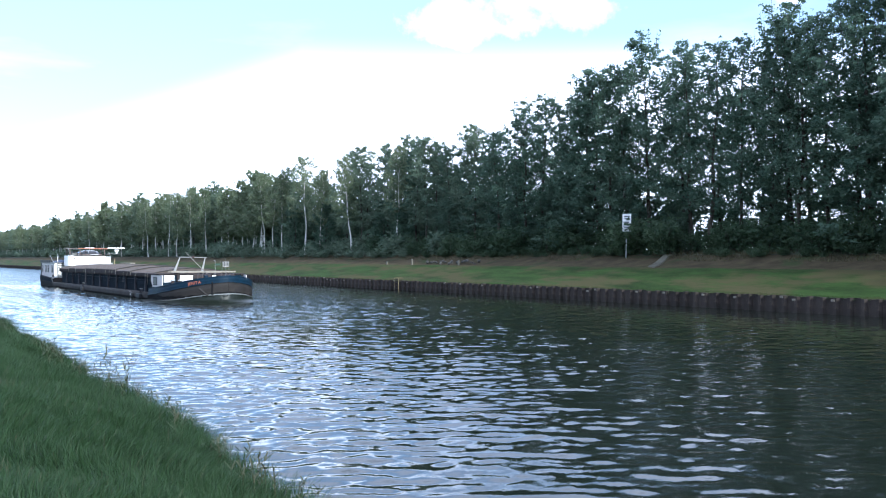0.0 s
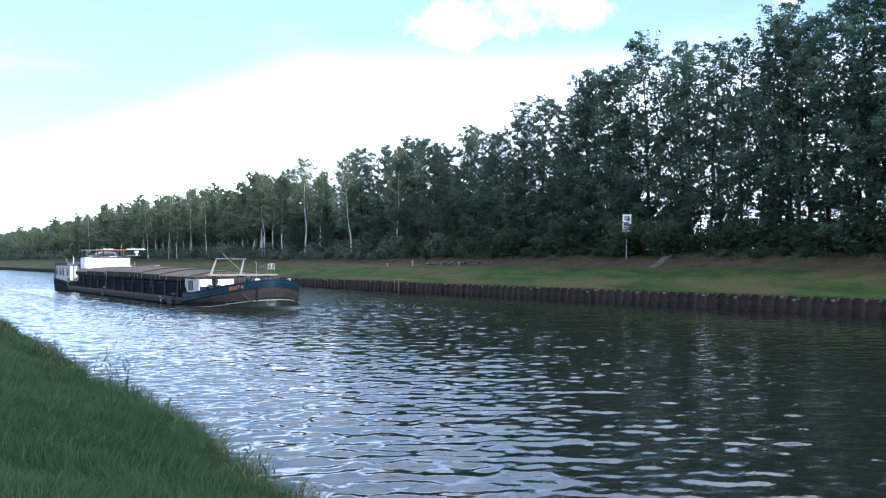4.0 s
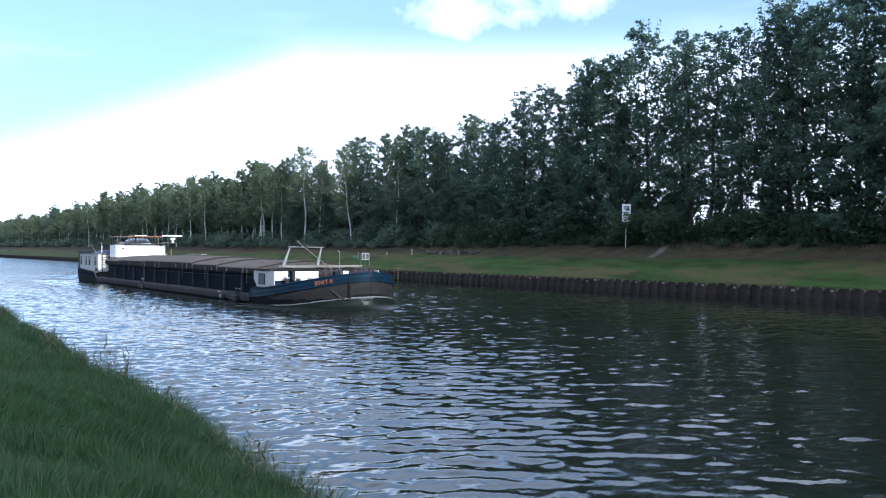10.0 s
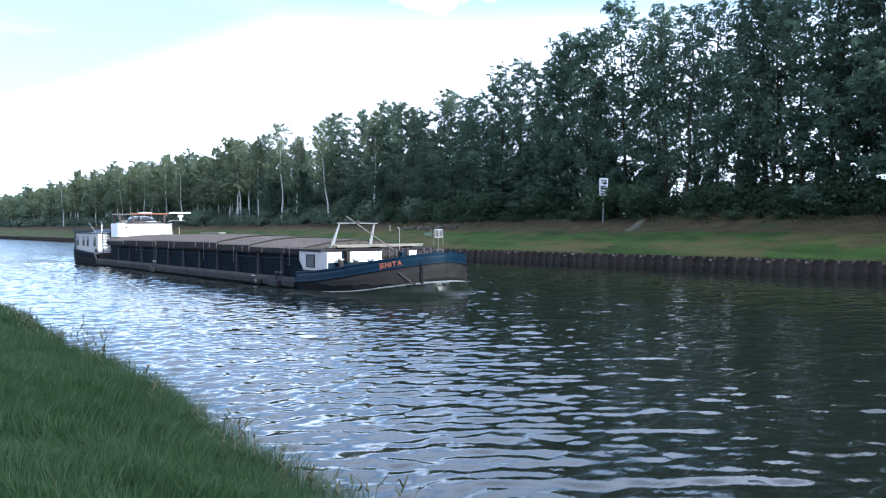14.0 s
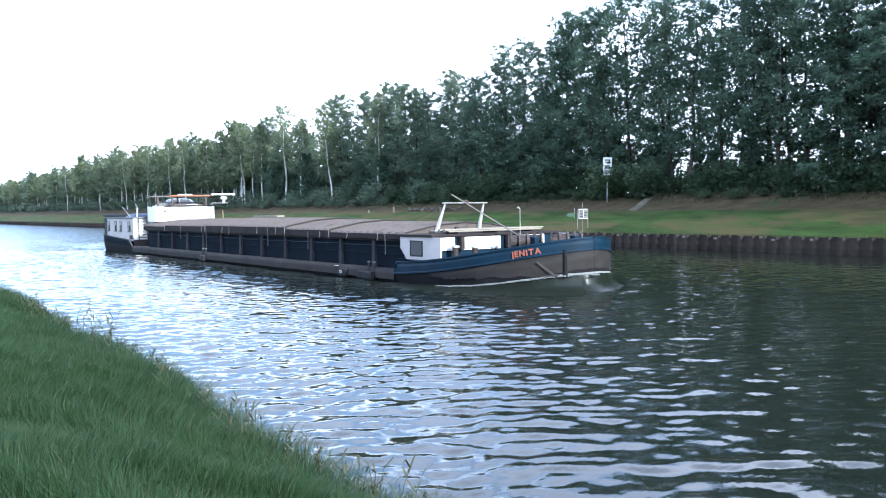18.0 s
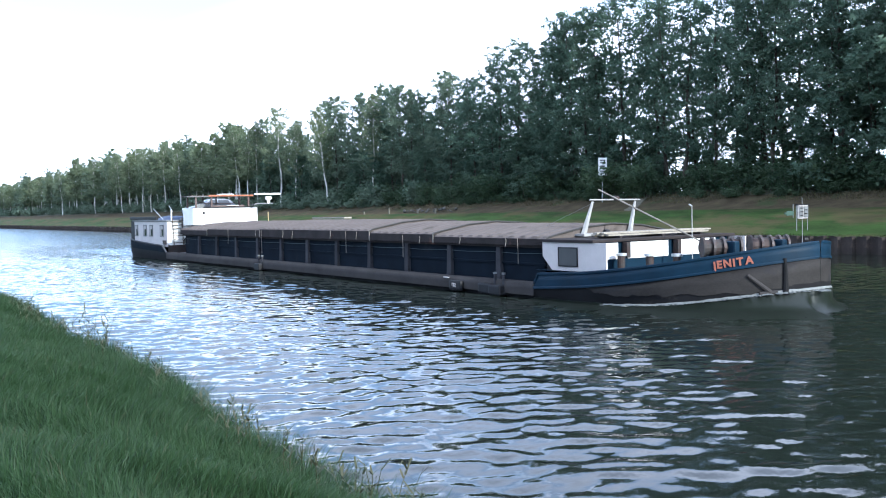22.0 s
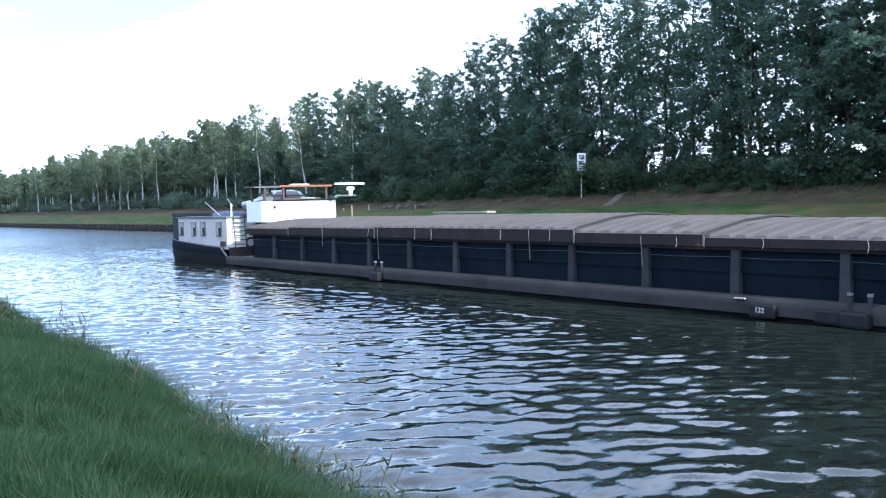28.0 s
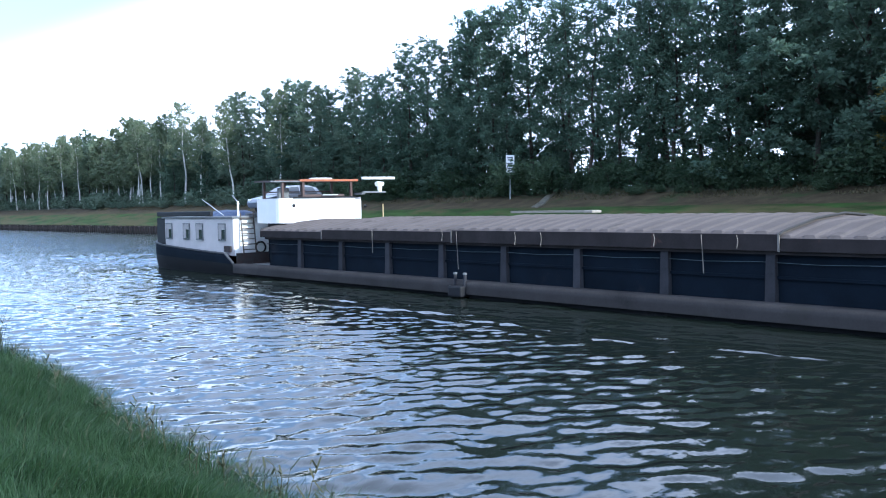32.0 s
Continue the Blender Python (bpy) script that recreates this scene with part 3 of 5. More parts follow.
    # one tree turning yellow at the edge of the wood
    ylw = make_tree("young_tree", 70, 10.0, 2.6, 5200, 0.15, 0.12, BARK, LEAF_YELLOW, "young tree with yellowing leaves at the wood's edge")
    tagged(placed(ylw, 64.0, 28.9, 40, 0.80, 0.85), group=grp)


make_woods()


# ---- near bank grass ----
def make_near_grass():
    rng = np.random.RandomState(3)
    n = 235000
    y = 2.0 + 56 * rng.uniform(0, 1, n) ** 1.6
    x = rng.uniform(-3.0, 4.85, n)
    keep = rng.rand(n) < np.clip((y - 1.5) / 3.0, 0.1, 1) * np.clip((x + 0.38 * y + 0.8) / 1.2, 0.05, 1)
    x, y = np.concatenate([x[keep], rng.uniform(-7, 4.7, 22000)]), np.concatenate([y[keep], rng.uniform(-8, 14, 22000)])
    keep = np.hypot(x, y) > 0.5
    x, y = x[keep], y[keep]
    sh = np.array([bank_shift(v) for v in y])
    z = np.interp(x, [-8, -1.5, 0, 1, 1.9, 2.7, 3.4, 4.1, 4.9], [1.75, 1.68, 1.62, 1.5, 1.22, 0.88, 0.55, 0.22, -0.15])
    x = x + sh * np.clip((x + 1) / 4, 0, 1)
    clump = np.array([noise.noise((a * 0.8, b * 0.8, 0)) + 0.6 * noise.noise((a * 2.6, b * 2.6, 5)) for a, b in zip(x, y)])
    h = 0.12 + 0.20 * np.clip(clump + 0.35, 0, 1.2) + 0.07 * rng.rand(len(x))
    edge = np.clip((x - sh - 3.3) / 1.2, 0, 1)
    h = h * (1 + 0.95 * edge * rng.uniform(0.2, 1.4, len(x)))
    w = 0.0015 + 0.0007 * np.sqrt(np.maximum(y, 1)) * rng.uniform(0.7, 1.3, len(x))
    an = rng.uniform(0, 6.283, len(x))
    # blades of one patch lean the same way
    lean = np.array([noise.noise((a * 0.5, b * 0.5, 9)) for a, b in zip(x, y)]) * 5
    lx, ly = (rng.normal(0.05, 0.40, len(x)) + 0.35 * np.cos(lean)) * h, (rng.normal(-0.05, 0.40, len(x)) + 0.35 * np.sin(lean)) * h
    dx, dy = np.cos(an) * w, np.sin(an) * w
    base = np.stack([x, y, z - 0.03], 1)
    across = np.stack([dx, dy, 0 * dx], 1)
    mid = base + np.stack([lx * 0.4, ly * 0.4, h * 0.6], 1)
    tip = base + np.stack([lx, ly, h * rng.uniform(0.8, 1.0, len(x))], 1)
    verts = np.stack([base + across, base - across, mid - across * 0.7, mid + across * 0.7, tip], 1).reshape(-1, 3)
    i = np.arange(len(x)) * 5
    tris = np.concatenate([np.stack([i, i + 1, i + 2], 1), np.stack([i, i + 2, i + 3], 1), np.stack([i + 3, i + 2, i + 4], 1)])
    dry = (rng.rand(len(x)) < np.clip(0.02 - 0.5 * (clump + 0.25), 0.015, 0.35)).astype(np.int32)
    me = bpy.data.meshes.new("grass")
    me.vertices.add(len(verts)), me.loops.add(tris.size), me.polygons.add(len(tris))
    me.vertices.foreach_set("co", verts.ravel().astype(np.float32))
    me.loops.foreach_set("vertex_index", tris.ravel().astype(np.int32))
    me.polygons.foreach_set("loop_start", np.arange(0, tris.size, 3, dtype=np.int32))
    me.materials.append(BLADE), me.materials.append(STALK)
    me.polygons.foreach_set("material_index", np.tile(dry, 3))
    me.update(calc_edges=True)
    tagged(new("grass", me), "long unmown green grass on the near bank", "grass", kind="stuff")


make_near_grass()


def make_stalks():
    """Taller seeded stalks that stand over the water's edge."""
    rng = np.random.RandomState(17)
    spots = [(4.35 + rng.uniform(-0.5, 0.35), 6 + 44 * rng.rand() ** 1.4, rng.uniform(0.38, 0.70)) for k in range(190)] + [(4.75 + rng.uniform(-0.25, 0.25), 24.0 + rng.uniform(-1.6, 1.2), rng.uniform(0.75, 1.3)) for k in range(14)]
    for x, y, h in spots:
        v, f = [], []
        z = float(np.interp(x, [2.7, 3.4, 4.1, 4.9], [0.88, 0.55, 0.22, -0.15]))
        lean = rng.normal(0, 0.16, 2)
        pts = [(lean[0] * h * q * q, lean[1] * h * q * q, h * q) for q in (0, 0.35, 0.7, 1.0)]
        tv, tf = tube(pts, [0.007, 0.006, 0.005, 0.002], 4)
        v += tv
        f += tf
        for k in range(5):
            o, q = len(v), rng.uniform(0.3, 0.95)
            an, ln = rng.uniform(0, 6.283), h * rng.uniform(0.18, 0.38)
            p = np.array([lean[0] * h * q * q, lean[1] * h * q * q, h * q])
            d = np.array([math.cos(an), math.sin(an), 0.0])
            s = np.array([-d[1], d[0], 0]) * 0.012
            v += [tuple(p + s), tuple(p - s), tuple(p + d * ln * 0.6 - s * 0.7 + np.array([0, 0, ln * 0.5])), tuple(p + d * ln * 0.6 + s * 0.7 + np.array([0, 0, ln * 0.5])), tuple(p + d * ln + np.array([0, 0, ln * 0.35]))]
            f += [(o, o + 1, o + 2, o + 3), (o + 3, o + 2, o + 4)]
        ob = new("grass_stalk", mesh_np("grass_stalk", v, f, [STALK]))
        ob.matrix_basis = pose(x + bank_shift(y), y, z - 0.03, 0, 0, rng.uniform(0, 360))
        tagged(ob, "tall thin grass stalk at the water's edge", "plant", "stalks at the water's edge")


make_stalks()


def make_bank_tufts():
    """Dry tall grass on the slope under the trees, and turf hanging over the piling."""
    rng = np.random.RandomState(29)
    for name, n, x0, x1, h0, h1, mat, label in (("dry_grass", 16000, 61.0, 64.4, 0.10, 0.42, DRY_BLADE, "tall dry brown grass under the trees"), ("bank_turf", 8000, 52.1, 52.9, 0.05, 0.14, TURF_BLADE, "green turf hanging over the piling")):
        y = 26 + 150 * rng.rand(n) ** 1.4
        x = rng.uniform(x0, x1, n)
        keep = np.array([noise.noise((p * 0.35, q * 0.18, 3)) for p, q in zip(x, y)]) > (-0.15 if x0 > 55 else -0.6)
        x, y = x[keep], y[keep]
        z = np.array([ground_z(v) for v in x])
        h = rng.uniform(h0, h1, len(x)) * (np.interp(x, [58.6, 61.0, 63.2], [0.35, 0.6, 1.25]) if x0 > 55 else 1)
        w = rng.uniform(0.012, 0.04, len(x))
        an = rng.uniform(0, 6.283, len(x))
        s = np.stack([np.cos(an) * w, np.sin(an) * w, 0 * w], 1)
        p = np.stack([x, y, z - 0.03], 1)
        t = p + np.stack([rng.normal(-0.1, 0.3, len(x)) * h, rng.normal(0, 0.3, len(x)) * h, h], 1)
        verts = np.stack([p - s, p + s, t], 1).reshape(-1, 3)
        tagged(new(name, mesh_np(name, verts, np.arange(len(verts)).reshape(-1, 3), [mat])), label, "grass", kind="stuff")


DRY_BLADE = leaf_material("dry_blade", (0.085, 0.088, 0.045), (0.130, 0.105, 0.062), 0.5)
TURF_BLADE = leaf_material("turf_blade", (0.024, 0.046, 0.011), (0.044, 0.058, 0.020), 0.3)
make_bank_tufts()

# ---- the barge ----
BLUE = material("barge_blue_paint", (0.004, 0.016, 0.031), 0.55, spec=0.12, vary=0.3, scale=1.4, fine=25, bump=0.15, spots=(0.05, 0.05, 0.05), spot_scale=1.3, spot_at=0.66)
DARK_BLUE = material("coaming_dark_blue", (0.0055, 0.0090, 0.0145), 0.8, spec=0.05, vary=0.35, scale=1.0, fine=20, bump=0.2, spots=(0.014, 0.015, 0.019), spot_scale=0.8, spot_at=0.60)
HULL_BLACK = material("hull_tar", (0.009, 0.009, 0.010), 0.75, spec=0.1, vary=0.4, scale=0.9, fine=15, bump=0.3, spots=(0.045, 0.041, 0.039), spot_scale=0.8, spot_at=0.60, stretch=(1, 0.7, 1.2))
PLATING = material("bow_plating", (0.021, 0.019, 0.018), 0.75, spec=0.15, vary=0.5, scale=0.9, fine=16, bump=0.3, spots=(0.018, 0.017, 0.019), spot_scale=0.7, spot_at=0.52, stretch=(1, 0.6, 1.4))
STRAKE = material("scraped_strake", (0.038, 0.035, 0.034), 0.8, spec=0.08, vary=0.35, scale=1.0, fine=18, spots=(0.035, 0.033, 0.03), spot_scale=0.9, spot_at=0.58)
RIB = material("coaming_rib_paint", (0.036, 0.036, 0.041), 0.8, spec=0.08, vary=0.3, scale=2, fine=18, by_object=0.15)
# white with the shade of the cabin sides in its grey; fronts use WHITE
OFF_WHITE = material("shade_greyed_white_paint", (0.42, 0.385, 0.375), 0.6, vary=0.12, scale=1.5, fine=20, bump=0.1, spots=(0.34, 0.31, 0.29), spot_scale=1.4, spot_at=0.62)
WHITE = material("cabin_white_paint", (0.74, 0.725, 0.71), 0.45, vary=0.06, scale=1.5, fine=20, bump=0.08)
HATCH = material("hatch_cover_metal", (0.096, 0.081, 0.074), 0.85, 0.0, spec=0.05, vary=0.22, scale=0.7, fine=15, bump=0.2, spots=(0.066, 0.056, 0.050), spot_scale=0.7, spot_at=0.58)
HATCH_EDGE = material("hatch_skirt", (0.027, 0.023, 0.023), 0.8, spec=0.08, vary=0.35, scale=1.2, fine=18, spots=(0.09, 0.05, 0.04), spot_scale=0.8, spot_at=0.62)
JOINT = material("hatch_joint_rubber", (0.02, 0.018, 0.017), 0.8)
ROPE = material("pale_rope", (0.15, 0.137, 0.118), 0.9, vary=0.3, fine=90)
STEEL = material("galvanised_steel", (0.42, 0.43, 0.44), 0.45, 0.6, vary=0.2)
RUST = material("rusty_winch", (0.034, 0.022, 0.020), 0.75, 0.3, vary=0.45, scale=4, spots=(0.03, 0.028, 0.028), spot_scale=3, spot_at=0.5)
BLACK = material("black_paint", (0.012, 0.012, 0.014), 0.6, spec=0.2, vary=0.3)
DRUM = material("worn_winch_steel", (0.05, 0.042, 0.042), 0.6, 0.3, vary=0.5, scale=5, spots=(0.05, 0.03, 0.025), spot_scale=4, spot_at=0.5)
GREY = material("deck_grey", (0.12, 0.125, 0.13), 0.7, vary=0.3)
ORANGE = material("varnished_orange_wood", (0.24, 0.075, 0.03), 0.5, vary=0.3, scale=3)
BROWN = material("brown_varnished_wood", (0.055, 0.03, 0.025), 0.5, vary=0.3, scale=3)
TIMBER = material("weathered_boards", (0.225, 0.20, 0.165), 0.8, vary=0.3, scale=2, stretch=(6, 0.6, 6))
GLASS_DARK = material("dark_cabin_glass", (0.03, 0.035, 0.04), 0.08, vary=0.1, bump=0, spec=0.8)
GREY_PANE = material("weathered_window_board", (0.036, 0.036, 0.037), 0.5, vary=0.2, bump=0.05)
LADDER_WOOD = material("dark_ladder_wood", (0.07, 0.055, 0.045), 0.8, vary=0.3, scale=3)
BOOM = material("weathered_boom", (0.15, 0.135, 0.115), 0.8, vary=0.3, scale=2)
MAST_PAINT = material("worn_mast_paint", (0.23, 0.225, 0.22), 0.6, vary=0.25, scale=3, spots=(0.14, 0.12, 0.10), spot_scale=3, spot_at=0.6)
CAP_EDGE = material("worn_cap_edge", (0.07, 0.072, 0.075), 0.8, spec=0.1, vary=0.4)
TARP = material("blue_tarpaulin", (0.014, 0.034, 0.085), 0.6, vary=0.3, scale=5, bump=0.6)
LETTER = material("orange_lettering", (0.22, 0.068, 0.04), 0.6, vary=0.2)
CURTAIN = material("curtain", (0.30, 0.28, 0.27), 0.9)
YELLOW = material("yellow_paint", (0.34, 0.26, 0.13), 0.6, vary=0.2)

WATER_Z = -0.12      # the water stands lower along the passing hull
HW, BOW, STERN = 3.65, -29.6, 33.6      # half beam, stem and stern along the barge
barge = tagged(new("barge"), "long loaded cargo barge with blue bow, white cabins and grey hatches", "barge")


def half_width(y):
    """Half the beam at deck height: a full bow and a rounded stern."""
    if y < -23.0:
        u = (y - BOW) / (-23.0 - BOW)
        return HW * max(0.0, 1 - (1 - u) ** 2.2) ** 0.58
    if y > 26.0:
        u = (y - 26.0) / (STERN - 26.0)
        return HW * max(0.0, 1 - u ** 4.5) ** 0.5
    return HW


def sheer(y):
    """Height of the hull's upper edge over the water."""
    if y < -20.6:
        return 0.80 + 0.03 * (-20.6 - y) + 0.0108 * (-20.6 - y) ** 2
    if y > 21.0:
        return 0.95 + 0.45 * ((y - 21.0) / 11.6) ** 1.5
    return 0.45


def bow_top(y):
    """Height of the strake between black hull and blue bulwark."""
    s = max(0.0, -20.6 - y)
    return 0.30 + 0.045 * s + 0.0098 * s * s


def swell(y):
    """Height by which the bow pushes up the water along the hull."""
    return float(np.interp(y, [-29.6, -29.0, -28.0, -27.0, -26.0, -24.5, -22.0], [0.66, 0.58, 0.40, 0.23, 0.12, 0.03, 0.0]))


def hull_band(name, ys, low, high, mat, parent, inset=0.0, label="", thick=0.06, flare=0.0):
    """A band of plating along both sides, between two heights that run along the hull."""
    bm = bmesh.new()
    for side in (-1, 1):
        rows = []
        for y in ys:
            w = max(0.0, half_width(y) - inset)
            row = []
            for q in (0, 0.5, 1):
                z = low(y) + (high(y) - low(y)) * q
                k = 1 - flare * (1 - q)
                row.append(bm.verts.new((side * w * k, y, z)))
            wi = max(0.0, w - thick)
            row.append(bm.verts.new((side * wi, y + (0.05 if y == ys[0] else 0), high(y))))
            rows.append(row)
        for a, b in zip(rows, rows[1:]):
            for i in range(3):
                q = (a[i], a[i + 1], b[i + 1], b[i])
                bm.faces.new(q if side > 0 else q[::-1])
    bmesh.ops.remove_doubles(bm, verts=bm.verts, dist=0.0005)
    return part(name, bm, mat, parent, label, True)


def steps_between(a, b, n):
    return [a + (b - a) * i / n for i in range(n + 1)]


def make_hull():
    allys = [BOW + (-23.0 - BOW) * (1 - math.cos(1.5708 * i / 22)) for i in range(23)] + steps_between(-22.9, 26.0, 24)[1:] + [26 + 7.6 * math.sin(1.5708 * i / 14) for i in range(1, 15)]
    fore = [y for y in allys if y <= -20.5] + [-20.6]
    fore.sort()
    aft = [y for y in allys if y >= 21.0]
    aft = [21.0] + aft
    body = part("hull", bmesh.new(), HULL_BLACK, barge, "black tarred hull with scraped grey patches")
    bm = bmesh.new()
    for side in (-1, 1):
        rows = []
        for y in allys:
            w = half_width(y)
            top = min(sheer(y), 0.45) if -20.6 <= y <= 21 else (0.55 if y < -20.6 else 0.5)
            if y < -20.6:
                top = bow_top(y)
            elif y > 21:
                top = 0.45 + 0.25 * (y - 21) / 11.6
            rows.append([bm.verts.new((side * w * k, y, z)) for k, z in ((0.94, -0.6), (0.975, 0.0), (1.0, top * 0.55), (1.0, top))])
        for a, b in zip(rows, rows[1:]):
            for i in range(3):
                q = (a[i], a[i + 1], b[i + 1], b[i])
                bm.faces.new(q if side > 0 else q[::-1])
    bmesh.ops.remove_doubles(bm, verts=bm.verts, dist=0.0005)
    bm.normal_update()
    bm.to_mesh(body.data)
    bm.free()
    for p in body.data.polygons:
        p.use_smooth = True
    hull_band("bow_bulwark", fore, bow_top, sheer, BLUE, barge, -0.02, "blue painted bulwark round the bow", 0.10)
    def scraped(y):
        """Lower edge of the bare plating, ragged where the tar begins."""
        deep = float(np.interp(y, [-29.6, -28.0, -26.0, -24.6, -23.3], [0.86, 0.80, 0.62, 0.45, 0.04])) + 0.16 * noise.noise((y * 2.3, 0.5, 0)) + 0.10 * noise.noise((y * 6.1, 3.5, 0))
        top, foot = bow_top(y) - 0.05, swell(y) + WATER_Z
        return top - (top - foot) * min(max(deep, 0.03), 0.95)
    hull_band("bow_plating", sorted([y for y in fore if y < -27] + steps_between(-27.0, -23.3, 40)), scraped, lambda y: bow_top(y) - 0.05, PLATING, barge, -0.012, "scraped grey plating under the bow strake", 0.01)
    hull_band("bow_strake", fore, lambda y: bow_top(y) - 0.03, lambda y: bow_top(y) + 0.05, BLUE, barge, -0.07, "blue rubbing strake", 0.09)
    hull_band("bulwark_cap", fore, lambda y: sheer(y) - 0.03, lambda y: sheer(y) + 0.05, BLUE, barge, -0.05, "", 0.14)
    hull_band("stern_bulwark", aft, lambda y: 0.45 + 0.25 * (y - 21) / 11.6, sheer, DARK_BLUE, barge, -0.02, "blue-black bulwark round the stern", 0.10)
    hull_band("stern_cap", aft, lambda y: sheer(y) - 0.03, lambda y: sheer(y) + 0.04, CAP_EDGE, barge, -0.05, "worn pale edge of the stern bulwark", 0.13)
    mid = steps_between(-20.6, 21.0, 20)
    hull_band("side_strake", mid, lambda y: 0.02, lambda y: 0.47, STRAKE, barge, -0.04, "scraped grey side plating", 0.55)
    # decks
    for ys, z, name in ((fore, 0.95, "foredeck"), (aft, 0.85, "stern_deck")):
        bm = bmesh.new()
        ring = [bm.verts.new((-half_width(y) * 0.985, y, z)) for y in ys] + [bm.verts.new((half_width(y) * 0.985, y, z)) for y in reversed(ys)]
        bmesh.ops.remove_doubles(bm, verts=ring, dist=0.001)
        bm.faces.new([v for v in ring if v.is_valid])
        part(name, bm, BLUE, barge, "blue painted steel deck")
    part("side_deck", shape(("b", -HW + 0.02, HW - 0.02, -20.7, 21.1, 0.36, 0.42)), GREY, barge)
    # anchor fittings and rubbing post at the bow
    y = -29.2
    part("bow_fender_post", shape(("r", (-half_width(y) * 0.985 - 0.03, y, 0.30), (-half_width(y) - 0.04, y, bow_top(y) + 0.10), 0.10, 0.05, 8)), HULL_BLACK, barge, "worn grey steel fender post")
    part("anchor", shape(("r", (-half_width(-28.5) - 0.05, -28.5, 1.02), (-half_width(-28.95) - 0.05, -28.95, 0.50), 0.05, 0.08), ("r", (-half_width(-28.75) - 0.07, -28.75, 0.44), (-half_width(-29.08) - 0.07, -29.08, 0.50), 0.08, 0.08)), STRAKE, barge, "dark grey stockless anchor against the bow")


def text_part(body, size, m, mat, parent, label):
    cu = bpy.data.curves.new("lettering", "FONT")
    cu.body, cu.size, cu.extrude, cu.align_x, cu.offset = body, size, 0.006, "LEFT", 0.042 * size if size > 0.2 else 0.002
    tmp = new("lettering", cu)
    dg = bpy.context.evaluated_depsgraph_get()
    me = bpy.data.meshes.new_from_object(tmp.evaluated_get(dg))
    bpy.data.objects.remove(tmp)
    me.materials.clear()
    me.materials.append(mat)
    ob = new("lettering", me)
    ob.parent = parent
    ob.matrix_basis = m
    return tagged(ob, label)


def make_hold():
    """Coaming walls with ribs, and the telescoping corrugated hatch covers."""
    cx = 3.05
    part("coaming", shape(("b", -cx, -cx + 0.08, -20.6, 18.5, 0.40, 1.80), ("b", cx - 0.08, cx, -20.6, 18.5, 0.40, 1.80), ("b", -cx, cx, -20.6, -20.5, 0.40, 1.80), ("b", -cx, cx, 18.4, 18.5, 0.40, 1.80)), DARK_BLUE, barge, "dark blue steel coaming of the hold")
    part("coaming_rail", shape(("b", -cx - 0.16, -cx + 0.02, -20.7, 18.6, 1.70, 1.80), ("b", cx - 0.02, cx + 0.16, -20.7, 18.6, 1.70, 1.80)), HATCH_EDGE, barge)
    part("coaming_stiffener", shape(("b", -cx - 0.05, -cx + 0.01, -20.6, 18.5, 1.06, 1.14), ("b", cx - 0.01, cx + 0.05, -20.6, 18.5, 1.06, 1.14)), DARK_BLUE, barge)
    rib_me = None
    y = -21.3 + 3.4
    k = 0
    while y < 18.3:
        for side in (-1, 1):
            if rib_me is None:
                bm = bmesh.new()
                box(bm, 0.0, 0.13, -0.13, 0.13, 0.0, 1.28)
                for v in bm.verts:
                    if v.co.z < 0.1:
                        v.co.y *= 1.2
                        v.co.x *= 1.25
                ob = part("rib", bm, RIB, barge, "grey steel rib")
                rib_me = ob.data
            else:
                ob = tagged(new("rib", rib_me), "grey steel rib")
                ob.parent = barge
            ob.matrix_basis = pose(side * cx, y, 0.42, 0, 0, 0 if side > 0 else 180)
        y += 3.34
    # hatch covers: start, end, edge height
    covers = [(-20.9, -13.6, 2.03), (-13.6, -8.2, 2.12), (-8.2, 4.7, 2.22), (4.7, 13.4, 2.17), (13.4, 18.9, 2.09)]
    for y0, y1, z in covers:
        root = part("hatch_cover", bmesh.new(), HATCH, barge, "grey corrugated metal hatch cover")
        bm = bmesh.new()
        n = int((y1 - y0) / 0.11)
        xs = [(-3.28, 0.0), (-3.2, 0.055), (-2.9, 0.12), (-1.5, 0.36), (0, 0.46), (1.5, 0.36), (2.9, 0.12), (3.2, 0.055), (3.28, 0.0)]
        rows = []
        for i in range(n + 1):
            yy = y0 + (y1 - y0) * i / n
            ph = (yy / 0.66) % 1
            cor = 0.04 if 0.22 < ph < 0.72 else 0.0
            rows.append([bm.verts.new((x, yy, z + c + (cor if 0 < j < 8 else 0))) for j, (x, c) in enumerate(xs)])
        for a, b in zip(rows, rows[1:]):
            for j in range(8):
                bm.faces.new((a[j], a[j + 1], b[j + 1], b[j]))
        for end in (rows[0], rows[-1]):
            low = [bm.verts.new((v.co.x, v.co.y, z - 0.03)) for v in end]
            for j in range(8):
                bm.faces.new((end[j], end[j + 1], low[j + 1], low[j]))
        bm.normal_update()
        bm.to_mesh(root.data)
        bm.free()
        part("skirt", shape(("b", -3.31, -3.25, y0, y1 - 0.03, 1.79, z + 0.01, 0.012), ("b", 3.25, 3.31, y0, y1 - 0.03, 1.79, z + 0.01, 0.012), ("b", -3.25, 3.25, y0 + 0.01, y0 + 0.06, 1.79, z + 0.02)), HATCH_EDGE, root, "dark rusty skirt along the edge")
        bm = bmesh.new()
        pts = [(x, y0 - 0.03, z + c + 0.015) for x, c in xs]
        pts[0], pts[-1] = (-3.33, y0 - 0.02, z), (3.33, y0 - 0.02, z)
        for a, b in zip(pts, pts[1:]):
            rod(bm, a, b, 0.036, None, 6)
        part("joint", bm, JOINT, root, "dark rubber joint between covers")
